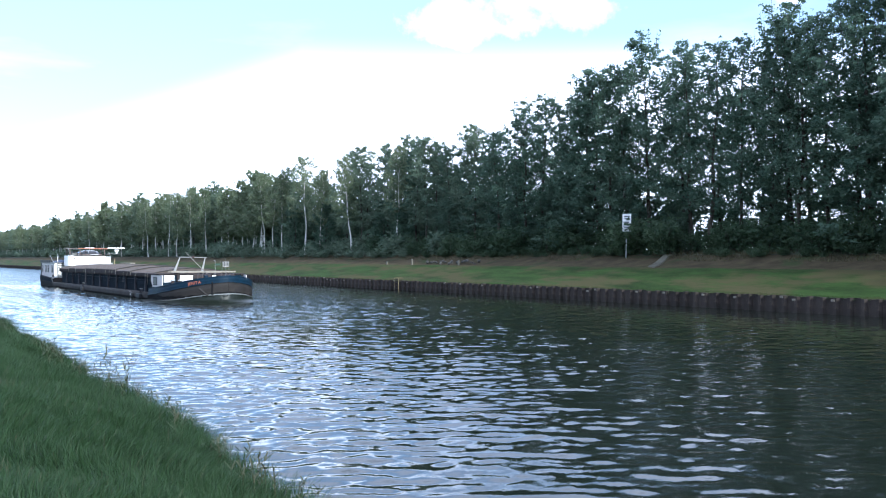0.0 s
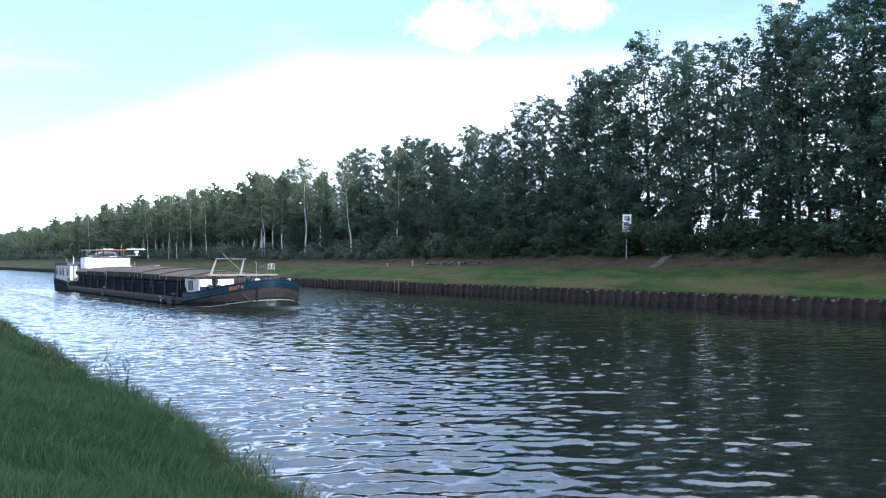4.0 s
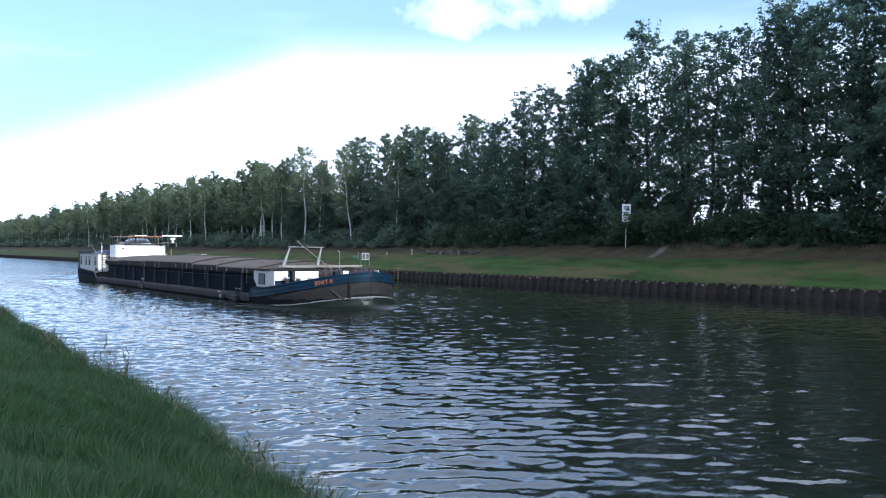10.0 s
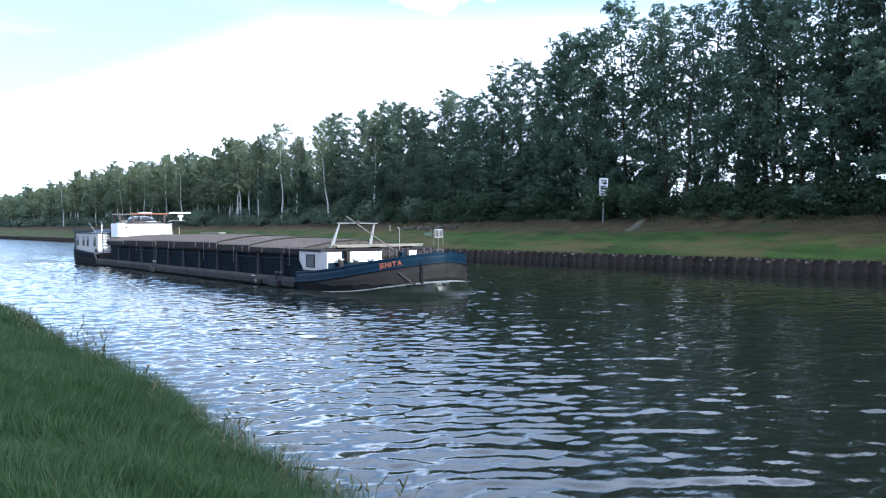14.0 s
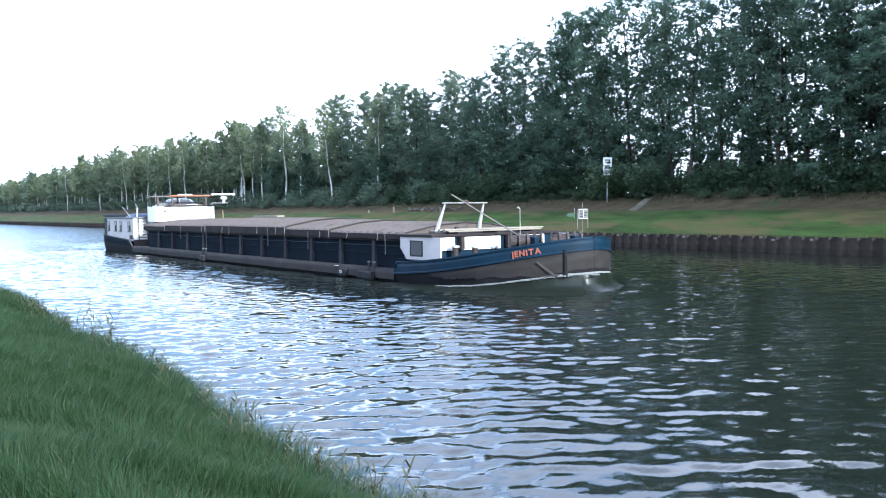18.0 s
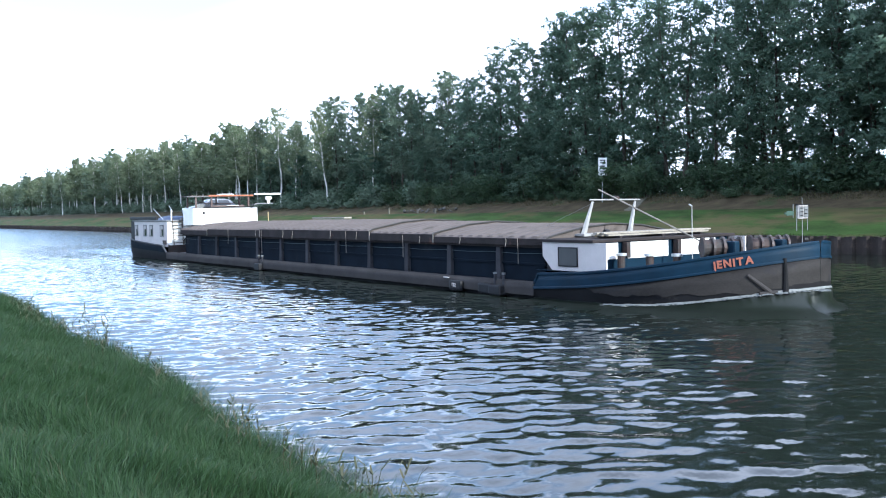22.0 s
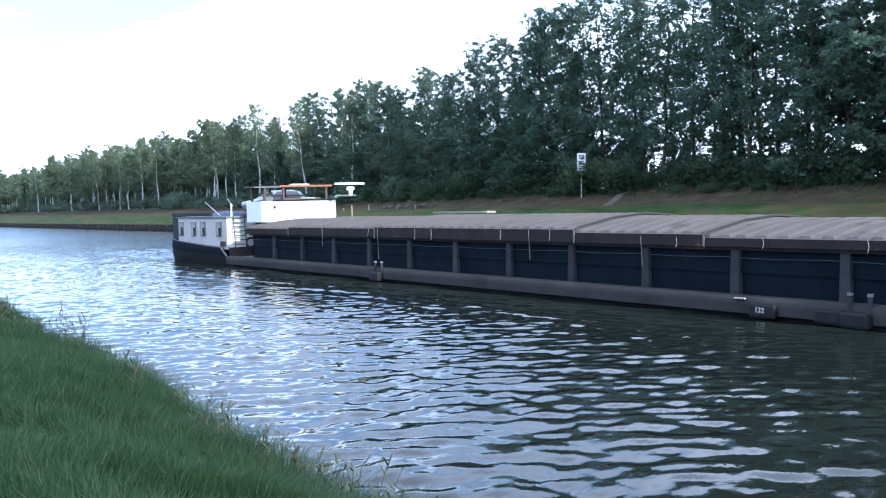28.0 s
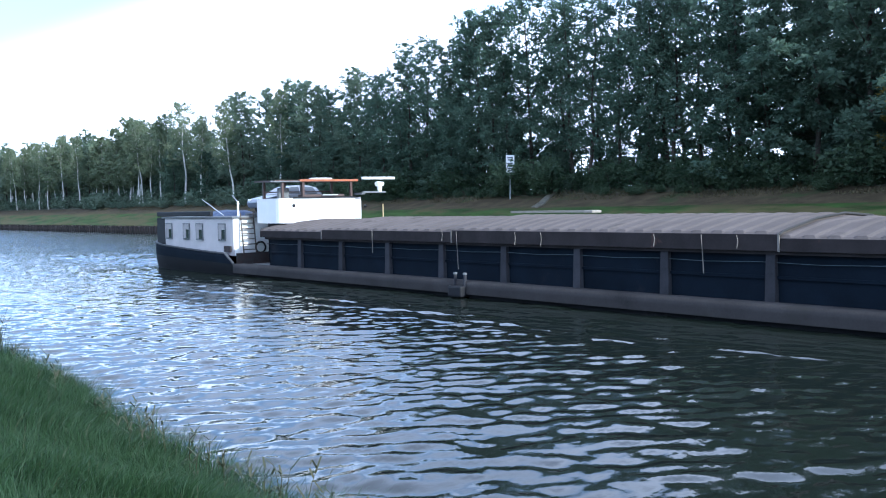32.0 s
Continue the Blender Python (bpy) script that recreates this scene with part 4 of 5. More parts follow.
        for x in (-3.33, 3.33):
            part("corner_band", shape(("b", x - 0.015, x + 0.015, y0 - 0.025, y0 + 0.025, 1.78, z + 0.05)), ROPE, root, "pale worn corner edge")
    # ropes hanging over the skirts
    for y, ln in ((-19.3, 0.95), (-18.6, 0.32), (-15.6, 0.28), (-11.2, 0.95), (-12.6, 0.30), (-5.9, 1.05), (-7.0, 0.35), (-4.3, 0.35), (0.2, 0.45), (1.4, 0.42), (4.4, 1.35), (5.2, 0.35), (9.6, 0.9)):
        z0 = 2.2 if -8 < y < 13 else 2.05
        part("lashing_rope", shape(("r", (-3.35, y, z0), (-3.37, y - 0.05, z0 - 0.45 * min(ln, 1)), 0.011, 0.011, 5), ("r", (-3.37, y - 0.05, z0 - 0.45 * min(ln, 1)), (-3.40, y - 0.10 * ln, z0 - ln), 0.011, 0.015, 5)), ROPE, barge, "pale rope hanging over the skirt")
    bm = bmesh.new()
    pts = [(-3.12, -20.6 + i * 1.63, 1.50 - 0.035 * math.sin(i * 1.57) ** 2) for i in range(25)]
    for a, b in zip(pts, pts[1:]):
        rod(bm, a, b, 0.010, None, 5)
    part("side_line", bm, material("blue_green_rope", (0.035, 0.050, 0.060), 0.8), barge, "thin blue-green rope along the coaming")
    # paired bollards on the side deck
    for y in (3.85, -18.6):
        b = part("side_bollard", shape(("b", -3.95, -3.35, y - 0.32, y + 0.40, -0.08, 0.31, 0.07)), BLACK, barge, "black double bollard on the side deck")
        for d in (-0.26, 0.26):
            part("post", shape(("r", (-3.68, y + d, 0.25), (-3.68, y + d, 0.72), 0.065, 0.055, 10)), RIB, b)
            part("post_cap", shape(("r", (-3.68, y + d, 0.70), (-3.68, y + d, 0.77), 0.075, 0.075, 10)), GREY, b, "pale worn cap")
    for y in (-17.85, -15.9):
        part("tyre_fender", shape(("b", -3.88, -3.68, y - 0.4, y + 0.4, -0.06, 0.34, 0.08)), BLACK, barge, "black rubber fender block")
    text_part("132", 0.20, pose(-3.895, -15.72, 0.10, 90, 0, -90), OFF_WHITE, barge, "small white painted number")
    part("draught_bar", shape(("b", -3.76, -3.69, -15.3, -14.95, 0.41, 0.44)), OFF_WHITE, barge, "white painted bar")
    # boards and a gangplank lying on the covers
    part("gangplank", shape(("b", 0.5, 0.95, 1.7, 5.6, 2.76, 2.79), ("b", 0.5, 0.54, 1.7, 5.6, 2.79, 2.84), ("b", 0.91, 0.95, 1.7, 5.6, 2.79, 2.84)), TIMBER, barge, "pale wooden gangplank lying on the hatches")
    part("gangplank_end", shape(("b", 0.47, 0.98, 1.35, 1.75, 2.74, 2.84, 0.03)), TIMBER, barge, "pale gangplank end")
    part("marker_pole", shape(("r", (2.6, 17.0, 2.1), (2.6, 17.0, 3.25), 0.032, 0.032, 8)), YELLOW, barge, "yellow marker pole")


def make_bow():
    # name, letter by letter along the curved bulwark
    y = -27.70
    for ch in "JENITA":
        ob = text_part(ch, 0.315, pose(0, 0, 0), LETTER, barge, "orange painted name letter")
        left, wide = min(v.co.x for v in ob.data.vertices), max(v.co.x for v in ob.data.vertices)
        y0, run = y, 0.0
        while run < wide - left:
            run += math.hypot(0.01, half_width(y) - half_width(y - 0.01))
            y -= 0.01
        w0, w1 = half_width(y0) + 0.06, half_width(y) + 0.06
        ang = math.degrees(math.atan2(y - y0, w0 - w1))
        ob.matrix_basis = pose(-w0, y0, sheer((y0 + y) / 2) - 0.365, 90, 0, ang) @ pose(-left, 0, 0, 0, 0, 6)
        y -= 0.028
    # fore cabin
    cab = part("fore_cabin", shape(("b", -3.38, 3.38, -23.38, -21.0, 0.95, 1.93)), BLACK, barge, "low white fore cabin with rusty dark roof")
    for x in (-3.5, 3.5):
        bm = bmesh.new()
        prof = [(-24.15, 0.97), (-21.45, 0.97), (-20.95, 1.45), (-20.95, 1.95), (-24.15, 1.95)]
        f0 = bm.faces.new([bm.verts.new((x - 0.03, a, c)) for a, c in prof])
        e = bmesh.ops.extrude_face_region(bm, geom=[f0])
        bmesh.ops.translate(bm, vec=(0.06, 0, 0), verts=[v for v in e["geom"] if isinstance(v, bmesh.types.BMVert)])
        bmesh.ops.recalc_face_normals(bm, faces=bm.faces)
        # the side's shade is in the panel colour
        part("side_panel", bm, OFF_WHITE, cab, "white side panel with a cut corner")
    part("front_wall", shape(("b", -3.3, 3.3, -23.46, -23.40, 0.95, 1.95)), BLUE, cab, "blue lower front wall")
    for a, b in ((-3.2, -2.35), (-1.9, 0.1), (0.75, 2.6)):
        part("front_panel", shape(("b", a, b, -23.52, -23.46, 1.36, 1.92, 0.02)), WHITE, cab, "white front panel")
    part("side_window", shape(("b", -3.56, -3.52, -22.75, -21.85, 1.16, 1.75, 0.0)), GREY_PANE, cab, "grey boarded window")
    part("window_frame", shape(("b", -3.57, -3.53, -22.79, -22.75, 1.12, 1.79), ("b", -3.57, -3.53, -21.85, -21.81, 1.12, 1.79), ("b", -3.57, -3.53, -22.75, -21.85, 1.75, 1.79), ("b", -3.57, -3.53, -22.75, -21.85, 1.12, 1.16)), BLACK, cab, "black rubber window frame")
    part("roof", shape(("b", -3.6, 3.6, -23.6, -20.7, 1.95, 2.05, 0.02)), HATCH_EDGE, cab, "dark rusty roof edge")
    for i in range(7):
        y, z = -23.05 + 0.21 * (i % 4) + 0.1 * (i // 4), 2.13 + 0.07 * (i // 4)
        part("roof_board", shape(("b", -2.35 - 0.12 * (i % 3), 2.75 + 0.14 * (i * 5 % 3), y, y + 0.19, z, z + 0.055)), TIMBER, cab, "weathered board laid across the roof")
    for x in (-1.9, 0.2, 2.2):
        part("board_bearer", shape(("b", x - 0.06, x + 0.06, -23.2, -22.1, 2.05, 2.13)), HATCH_EDGE, cab, "dark bearer under the boards")
    for x in (-2.05, 0.45):
        part("post", shape(("b", x - 0.12, x + 0.05, -23.75, -23.53, 1.40, 1.93)), RUST, cab, "dark brown post")
    # folding mast frame
    mast = part("mast_frame", shape(("r", (-1.25, -20.95, 3.40), (1.15, -21.15, 3.38), 0.028, 0.028, 8)), MAST_PAINT, barge, "white folding mast frame")
    for x, d in ((-1.18, -0.75), (1.0, -0.45)):
        bm = bmesh.new()
        rod(bm, (x + d * 0.6, -21.0, 2.1), (x, -21.05, 3.34), 0.12, 0.045, 6)
        part("mast_leg", bm, MAST_PAINT, mast)
    part("mast_shoe", shape(("b", -1.95, -0.9, -21.4, -20.8, 2.08, 2.18, 0.02)), MAST_PAINT, mast)
    part("mast_roller", shape(("r", (-0.75, -21.2, 2.2), (-0.55, -21.2, 2.2), 0.10, 0.10, 10)), BLACK, mast)
    part("boom", shape(("r", (-0.55, -20.7, 3.78), (0.1, -26.0, 1.50), 0.032, 0.028, 8)), BOOM, mast, "weathered grey wooden boom")
    part("boom_sheave", shape(("r", (-0.05, -21.2, 3.44), (-0.05, -20.95, 3.44), 0.09, 0.09, 10)), DRUM, mast)
    part("stay", shape(("r", (-1.5, -18.5, 2.35), (-0.9, -21.0, 3.36), 0.006, 0.006, 5)), GREY, mast)
    part("lamp_post", shape(("r", (0.9, -23.9, 1.0), (0.9, -23.9, 3.12), 0.020, 0.017, 8), ("r", (0.9, -23.9, 3.1), (0.78, -23.87, 3.16), 0.03, 0.03, 8)), MAST_PAINT, barge, "white pole on the foredeck")
    # bollards and winches on the foredeck
    for x, y in ((-2.6, -23.9), (-2.3, -24.9), (-1.9, -25.7)):
        b = part("deck_bollard", shape(("r", (x, y, 0.95), (x, y, 1.52), 0.13, 0.13, 14)), RUST, barge, "rusty deck bollard")
        part("bollard_cap", shape(("r", (x, y, 1.5), (x, y, 1.58), 0.18, 0.18, 14)), STEEL, b)
    for x, y in ((-1.2, -26.8), (0.5, -27.3)):
        w = part("anchor_winch", shape(("r", (x - 0.5, y + 0.25, 1.78), (x + 0.65, y - 0.25, 1.78), 0.26, 0.26, 16), ("b", x - 0.35, x + 0.4, y - 0.3, y + 0.3, 0.95, 1.5, 0.03)), RUST, barge, "rusty anchor winch with coiled wire")
        for d in (-0.5, -0.2, 0.12, 0.4, 0.65):
            part("winch_flange", shape(("r", (x + d - 0.03, y + 0.02 - d * 0.43, 1.78), (x + d + 0.03, y - 0.02 - d * 0.43, 1.78), 0.34, 0.34, 16)), DRUM if d > -0.3 else RUST, w)
        part("gear_guard", shape(("b", x + 0.1, x + 0.35, y - 0.55, y + 0.45, 1.35, 1.98, 0.06)), BLUE, w, "blue gear guard")
    # notice board on the stem
    bd = part("bow_board", shape(("b", -0.26, 0.20, -29.05, -29.0, 2.66, 3.06, 0.01)), OFF_WHITE, barge, "white board on posts at the stem")
    part("board_mark", shape(("b", -0.24, -0.05, -29.07, -29.05, 2.69, 3.03), ("b", -0.01, 0.18, -29.07, -29.05, 2.69, 3.03)), GREY, bd, "faded grey sheets")
    for k in range(5):
        part("writing_bar", shape(("b", -0.21 + 0.2 * (k % 2), -0.09 + 0.22 * (k % 2), -29.08, -29.07, 2.74 + 0.055 * k, 2.77 + 0.055 * k)), BLACK, bd)
    for x in (-0.46, -0.30, 0.24):
        part("board_post", shape(("r", (x, -29.0, 2.70 if x < -0.4 else 2.3), (x, -29.0, 3.10), 0.013, 0.013, 6)), GREY, bd)
    part("board_top", shape(("b", -0.34, 0.26, -29.07, -28.98, 3.06, 3.10)), BLACK, bd)
    part("pennant", shape(("b", -0.80, -0.46, -29.02, -28.99, 2.76, 2.90, 0.012), ("b", -0.88, -0.80, -29.02, -28.99, 2.80, 2.86)), material("green_cloth", (0.022, 0.050, 0.036), 0.8), bd, "small green pennant")
    part("jackstaff", shape(("r", (-0.05, -29.02, 1.85), (-0.05, -29.02, 3.3), 0.012, 0.010, 6)), GREY, bd)


def make_stern():
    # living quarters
    # side and rear walls greyed as shade, front wall left plain white
    h = part("stern_cabin", shape(("b", -3.42, -3.34, 21.4, 29.6, 0.85, 2.70), ("b", 3.34, 3.42, 21.4, 29.6, 0.85, 2.70), ("b", -3.0, 3.0, 29.52, 29.6, 0.85, 2.70)), OFF_WHITE, barge, "white living cabin at the stern, sides greyed as shade, small windows")
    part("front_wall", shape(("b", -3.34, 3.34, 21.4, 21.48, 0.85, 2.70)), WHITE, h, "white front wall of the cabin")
    part("roof", shape(("b", -3.5, 3.5, 21.3, 29.9, 2.70, 2.80, 0.03)), GREY, h, "grey cabin roof")
    part("roof_rail", shape(("b", -3.55, -3.38, 23.6, 30.4, 2.82, 3.08, 0.05), ("b", -3.3, 3.3, 30.3, 30.45, 2.75, 3.02)), BLACK, h, "black rail along the roof edge")
    for y in (22.55, 25.15, 26.75, 29.0):
        wn = part("window", shape(("b", -3.46, -3.41, y - 0.36, y + 0.36, 1.62, 2.42, 0.0)), GLASS_DARK, h, "small dark cabin window")
        part("window_frame", shape(("b", -3.48, -3.42, y - 0.39, y - 0.36, 1.59, 2.45), ("b", -3.48, -3.42, y + 0.36, y + 0.39, 1.59, 2.45), ("b", -3.48, -3.42, y - 0.36, y + 0.36, 2.42, 2.45), ("b", -3.50, -3.42, y - 0.36, y + 0.36, 1.57, 1.62)), GREY, wn, "grey window frame")
        part("curtain", shape(("b", -3.475, -3.465, y + 0.04, y + 0.34, 1.64, 2.40), ("b", -3.475, -3.465, y - 0.34, y + 0.04, 2.12, 2.40)), CURTAIN, wn, "pale curtain behind the pane")
    part("vent_box", shape(("b", -3.5, -3.4, 21.6, 22.3, 1.02, 1.32)), RUST, h, "rusty vent box")
    part("stern_screen", shape(("b", -3.3, -3.24, 29.6, 31.0, 1.3, 2.75), ("b", -2.6, 2.6, 31.0, 31.06, 1.3, 2.6)), BLACK, h, "dark canvas screen at the stern")
    lad = part("ladder", shape(("r", (-3.05, 21.0, 0.7), (-3.05, 21.28, 2.95), 0.035, 0.035, 6), ("r", (-2.35, 21.0, 0.7), (-2.35, 21.28, 2.95), 0.035, 0.035, 6)), LADDER_WOOD, barge, "dark wooden ladder leaning on the cabin front")
    for k in range(8):
        z = 0.85 + 0.26 * k
        part("rung", shape(("b", -3.05, -2.35, 20.98 + 0.124 * (z - 0.7), 21.06 + 0.124 * (z - 0.7), z, z + 0.05)), LADDER_WOOD, lad)
    part("lifebuoy", shape(*[("r", (-1.95 + 0.28 * math.cos(a), 21.33, 1.2 + 0.28 * math.sin(a)), (-1.95 + 0.28 * math.cos(a + 0.5), 21.33, 1.2 + 0.28 * math.sin(a + 0.5)), 0.05, 0.05, 6) for a in (0, 0.524, 1.047, 1.571, 2.094, 2.618, 3.1416, 3.665, 4.189, 4.712, 5.236, 5.76)]), BLACK, barge, "dark ring on the cabin front")
    # wheelhouse
    wh = part("wheelhouse", bmesh.new(), WHITE, barge, "white wheelhouse with open timber top and orange roof beam")
    bm = bmesh.new()
    outer = [(2.65, 20.7), (2.65, 19.3), (2.58, 18.9), (2.35, 18.55), (2.0, 18.4), (1.6, 18.35), (-1.95, 18.35), (-2.13, 18.38), (-2.28, 18.48), (-2.38, 18.63), (-2.42, 18.85), (-2.42, 20.7)]
    base = [bm.verts.new((x, y, 2.42)) for x, y in outer]
    top = [bm.verts.new((x, y, 3.62)) for x, y in outer]
    for i in range(len(outer) - 1):
        bm.faces.new((base[i], base[i + 1], top[i + 1], top[i]))
    bm.faces.new(top)
    bmesh.ops.recalc_face_normals(bm, faces=bm.faces)
    bm.to_mesh(wh.data)
    bm.free()
    part("coping", shape(("b", -1.75, 2.0, 18.30, 18.42, 3.60, 3.68)), BLACK, wh)
    part("base_gap", shape(("b", -1.9, 2.2, 18.9, 20.6, 0.9, 2.43)), BLACK, wh)
    part("bulkhead", shape(("b", -3.5, 3.5, 20.9, 20.98, 0.40, 0.98)), RUST, barge, "rust-brown bulkhead before the cabin")
    part("porthole", shape(("r", (-1.72, 18.33, 3.26), (-1.72, 18.40, 3.26), 0.09, 0.09, 12)), BLACK, wh)
    for x in (-2.2, -1.05, 1.75):
        for y in (18.5, 20.3):
            part("corner_post", shape(("b", x - 0.06, x + 0.06, y, y + 0.12, 3.62, 4.45)), BROWN, wh, "brown corner post")
    part("roof_beam", shape(("b", -1.3, 2.1, 18.40, 18.56, 4.42, 4.53, 0.015)), ORANGE, wh, "varnished orange roof beam")
    part("roof", shape(("b", -2.6, 2.1, 18.56, 20.6, 4.44, 4.50)), BROWN, wh, "thin brown roof")
    part("roof_lip", shape(("b", -2.9, -1.2, 18.42, 18.56, 4.40, 4.45)), GREY, wh)
    part("roof_bundle", shape(("b", -0.5, 0.6, 18.45, 18.9, 4.53, 4.60, 0.03)), WHITE, wh, "pale folded cloth on the roof")
    part("rear_rail", shape(("b", -2.2, 1.9, 20.42, 20.48, 3.92, 3.98), ("b", -0.05, 0.05, 20.42, 20.48, 3.62, 4.44)), BROWN, wh)
    part("console", shape(("b", -0.8, 1.6, 18.9, 19.5, 3.62, 3.80, 0.05)), BROWN, wh, "brown steering console")
    part("console_top", shape(("b", 0.2, 1.1, 18.75, 18.95, 3.74, 3.79)), STEEL, wh)
    part("chair_back", shape(("b", -1.8, -1.2, 19.6, 19.8, 3.62, 4.15, 0.06)), GREY, wh)
    arm = part("radar_bracket", shape(("b", 1.95, 3.35, 17.75, 17.85, 3.82, 3.90), ("b", 1.9, 2.1, 17.8, 18.5, 3.74, 3.84)), GREY, barge, "grey radar bracket")
    part("radar_motor", shape(("r", (3.0, 17.8, 3.86), (3.0, 17.8, 4.36), 0.10, 0.15, 12), ("r", (2.78, 17.75, 4.26), (3.22, 17.85, 4.26), 0.12, 0.12, 12)), WHITE, arm)
    part("radar_scanner", shape(("b", 1.95, 3.95, 17.74, 17.90, 4.50, 4.62, 0.02)), WHITE, arm, "white radar scanner bar")
    # things on the cabin roof
    bm = bmesh.new()
    bmesh.ops.create_grid(bm, x_segments=14, y_segments=18, size=0.5)
    for v in bm.verts:
        u, w = abs(v.co.x) * 2, abs(v.co.y) * 2
        hump = (1 - u ** 3) * (1 - w ** 4) * (0.30 + 0.16 * noise.noise((v.co.x * 5, v.co.y * 7, 1)) + 0.07 * noise.noise((v.co.x * 14, v.co.y * 17, 4)))
        v.co = Vector((-1.9 + v.co.x * 2.2, 24.5 + v.co.y * 2.7, 2.81 + max(0.0, hump) * 0.9))
    part("tarpaulin", bm, TARP, barge, "crumpled blue tarpaulin over roof gear", True)
    part("car_ramp", shape(("b", -1.9, 2.2, 21.40, 21.75, 2.80, 2.92, 0.02), ("b", -1.9, 2.2, 22.65, 23.0, 2.80, 2.92, 0.02)), GREY, barge, "grey steel ramps on the cabin roof")
    part("funnel", shape(("r", (-3.0, 21.6, 2.8), (-3.0, 21.6, 3.55), 0.06, 0.04, 8)), WHITE, barge, "small white pipe")
    for a, b in (((-3.3, 22.6, 2.85), (-3.3, 25.0, 3.7)), ((-2.9, 21.6, 3.4), (-2.9, 22.4, 3.85))):
        part("aerial", shape(("r", a, b, 0.025, 0.02, 6)), STEEL, barge, "pale leaning aerial")
    part("rudder_post", shape(("r", (0, 33.5, 0.2), (0, 33.5, 1.7), 0.08, 0.08, 8)), BLACK, barge)


def make_car():
    """Small hatchback carried athwart the cabin roof, its nose towards the near side."""
    root = tagged(new("car"), "small silver hatchback parked across the cabin roof", "car")
    paint = material("silver_car_paint", (0.22, 0.23, 0.25), 0.3, 0.5, vary=0.05, scale=2, bump=0.0)
    tyre_mat = material("tyre_rubber", (0.02, 0.02, 0.021), 0.85, vary=0.2)
    low = [(-1.85, 0.34), (-1.92, 0.55), (-1.82, 0.72), (-0.95, 0.90), (1.60, 0.92), (1.84, 0.80), (1.88, 0.45), (1.80, 0.28), (-1.75, 0.26)]
    top = [(-0.98, 0.89), (-0.30, 1.30), (0.15, 1.40), (0.95, 1.40), (1.45, 1.28), (1.74, 0.91)]

    def slab(name, prof, half_low, half_high, mat, label=""):
        bm = bmesh.new()
        z0, z1 = min(p[1] for p in prof), max(p[1] for p in prof)
        sides = [[bm.verts.new((x, k * (half_low + (half_high - half_low) * (z - z0) / (z1 - z0)), z)) for x, z in prof] for k in (-1, 1)]
        bm.faces.new(sides[0]), bm.faces.new(sides[1][::-1])
        for i in range(len(prof)):
            n = (i + 1) % len(prof)
            bm.faces.new((sides[0][i], sides[1][i], sides[1][n], sides[0][n]))
        bmesh.ops.recalc_face_normals(bm, faces=bm.faces)
        bmesh.ops.bevel(bm, geom=list(bm.edges), offset=0.035, segments=2, affect="EDGES", profile=0.6)
        return part(name, bm, mat, root, label, True)
    slab("body", low, 0.82, 0.78, paint, "silver painted lower body")
    slab("cabin", top, 0.76, 0.58, paint, "silver roof and pillars")

    def pane(name, pts):
        bm = bmesh.new()
        bm.faces.new([bm.verts.new(p) for p in pts])
        e = bmesh.ops.extrude_face_region(bm, geom=list(bm.faces))
        bmesh.ops.translate(bm, vec=(0, 0, 0.008), verts=[v for v in e["geom"] if isinstance(v, bmesh.types.BMVert)])
        bmesh.ops.recalc_face_normals(bm, faces=bm.faces)
        part(name, bm, GLASS_DARK, root, "dark car glass")
    pane("windscreen", [(-0.92, -0.66, 0.94), (-0.92, 0.66, 0.94), (-0.36, 0.56, 1.285), (-0.36, -0.56, 1.285)])
    for k in (-1, 1):
        pane("side_window", [(-0.66, k * 0.765, 0.96), (0.35, k * 0.765, 0.96), (0.35, k * 0.625, 1.32), (-0.14, k * 0.635, 1.30)])
        pane("side_window", [(0.42, k * 0.765, 0.96), (1.40, k * 0.765, 0.96), (1.20, k * 0.635, 1.30), (0.42, k * 0.625, 1.32)])
        part("headlight", shape(("b", -1.89, -1.74, k * 0.62 - 0.14, k * 0.62 + 0.14, 0.60, 0.73, 0.03)), WHITE, root, "clear headlight")
        part("door_mirror", shape(("b", -0.62, -0.48, k * 0.90 - 0.09, k * 0.90 + 0.09, 0.92, 1.04, 0.03)), paint, root)
        for x in (-1.18, 1.20):
            wheel = part("wheel", shape(("r", (x, k * 0.66, 0.29), (x, k * 0.84, 0.29), 0.29, 0.29, 20)), tyre_mat, root, "black tyre")
            part("rim", shape(("r", (x, k * 0.80, 0.29), (x, k * 0.85, 0.29), 0.17, 0.17, 14)), STEEL, wheel, "grey wheel rim")
    return root


make_hull()
make_hold()
make_bow()
make_stern()
car = make_car()


# ---- bow wave and foam, pushed along by the barge ----
FOAM = material("foam", (0.14, 0.147, 0.143), 0.8, vary=0.2, scale=6, fine=40, bump=0.5)


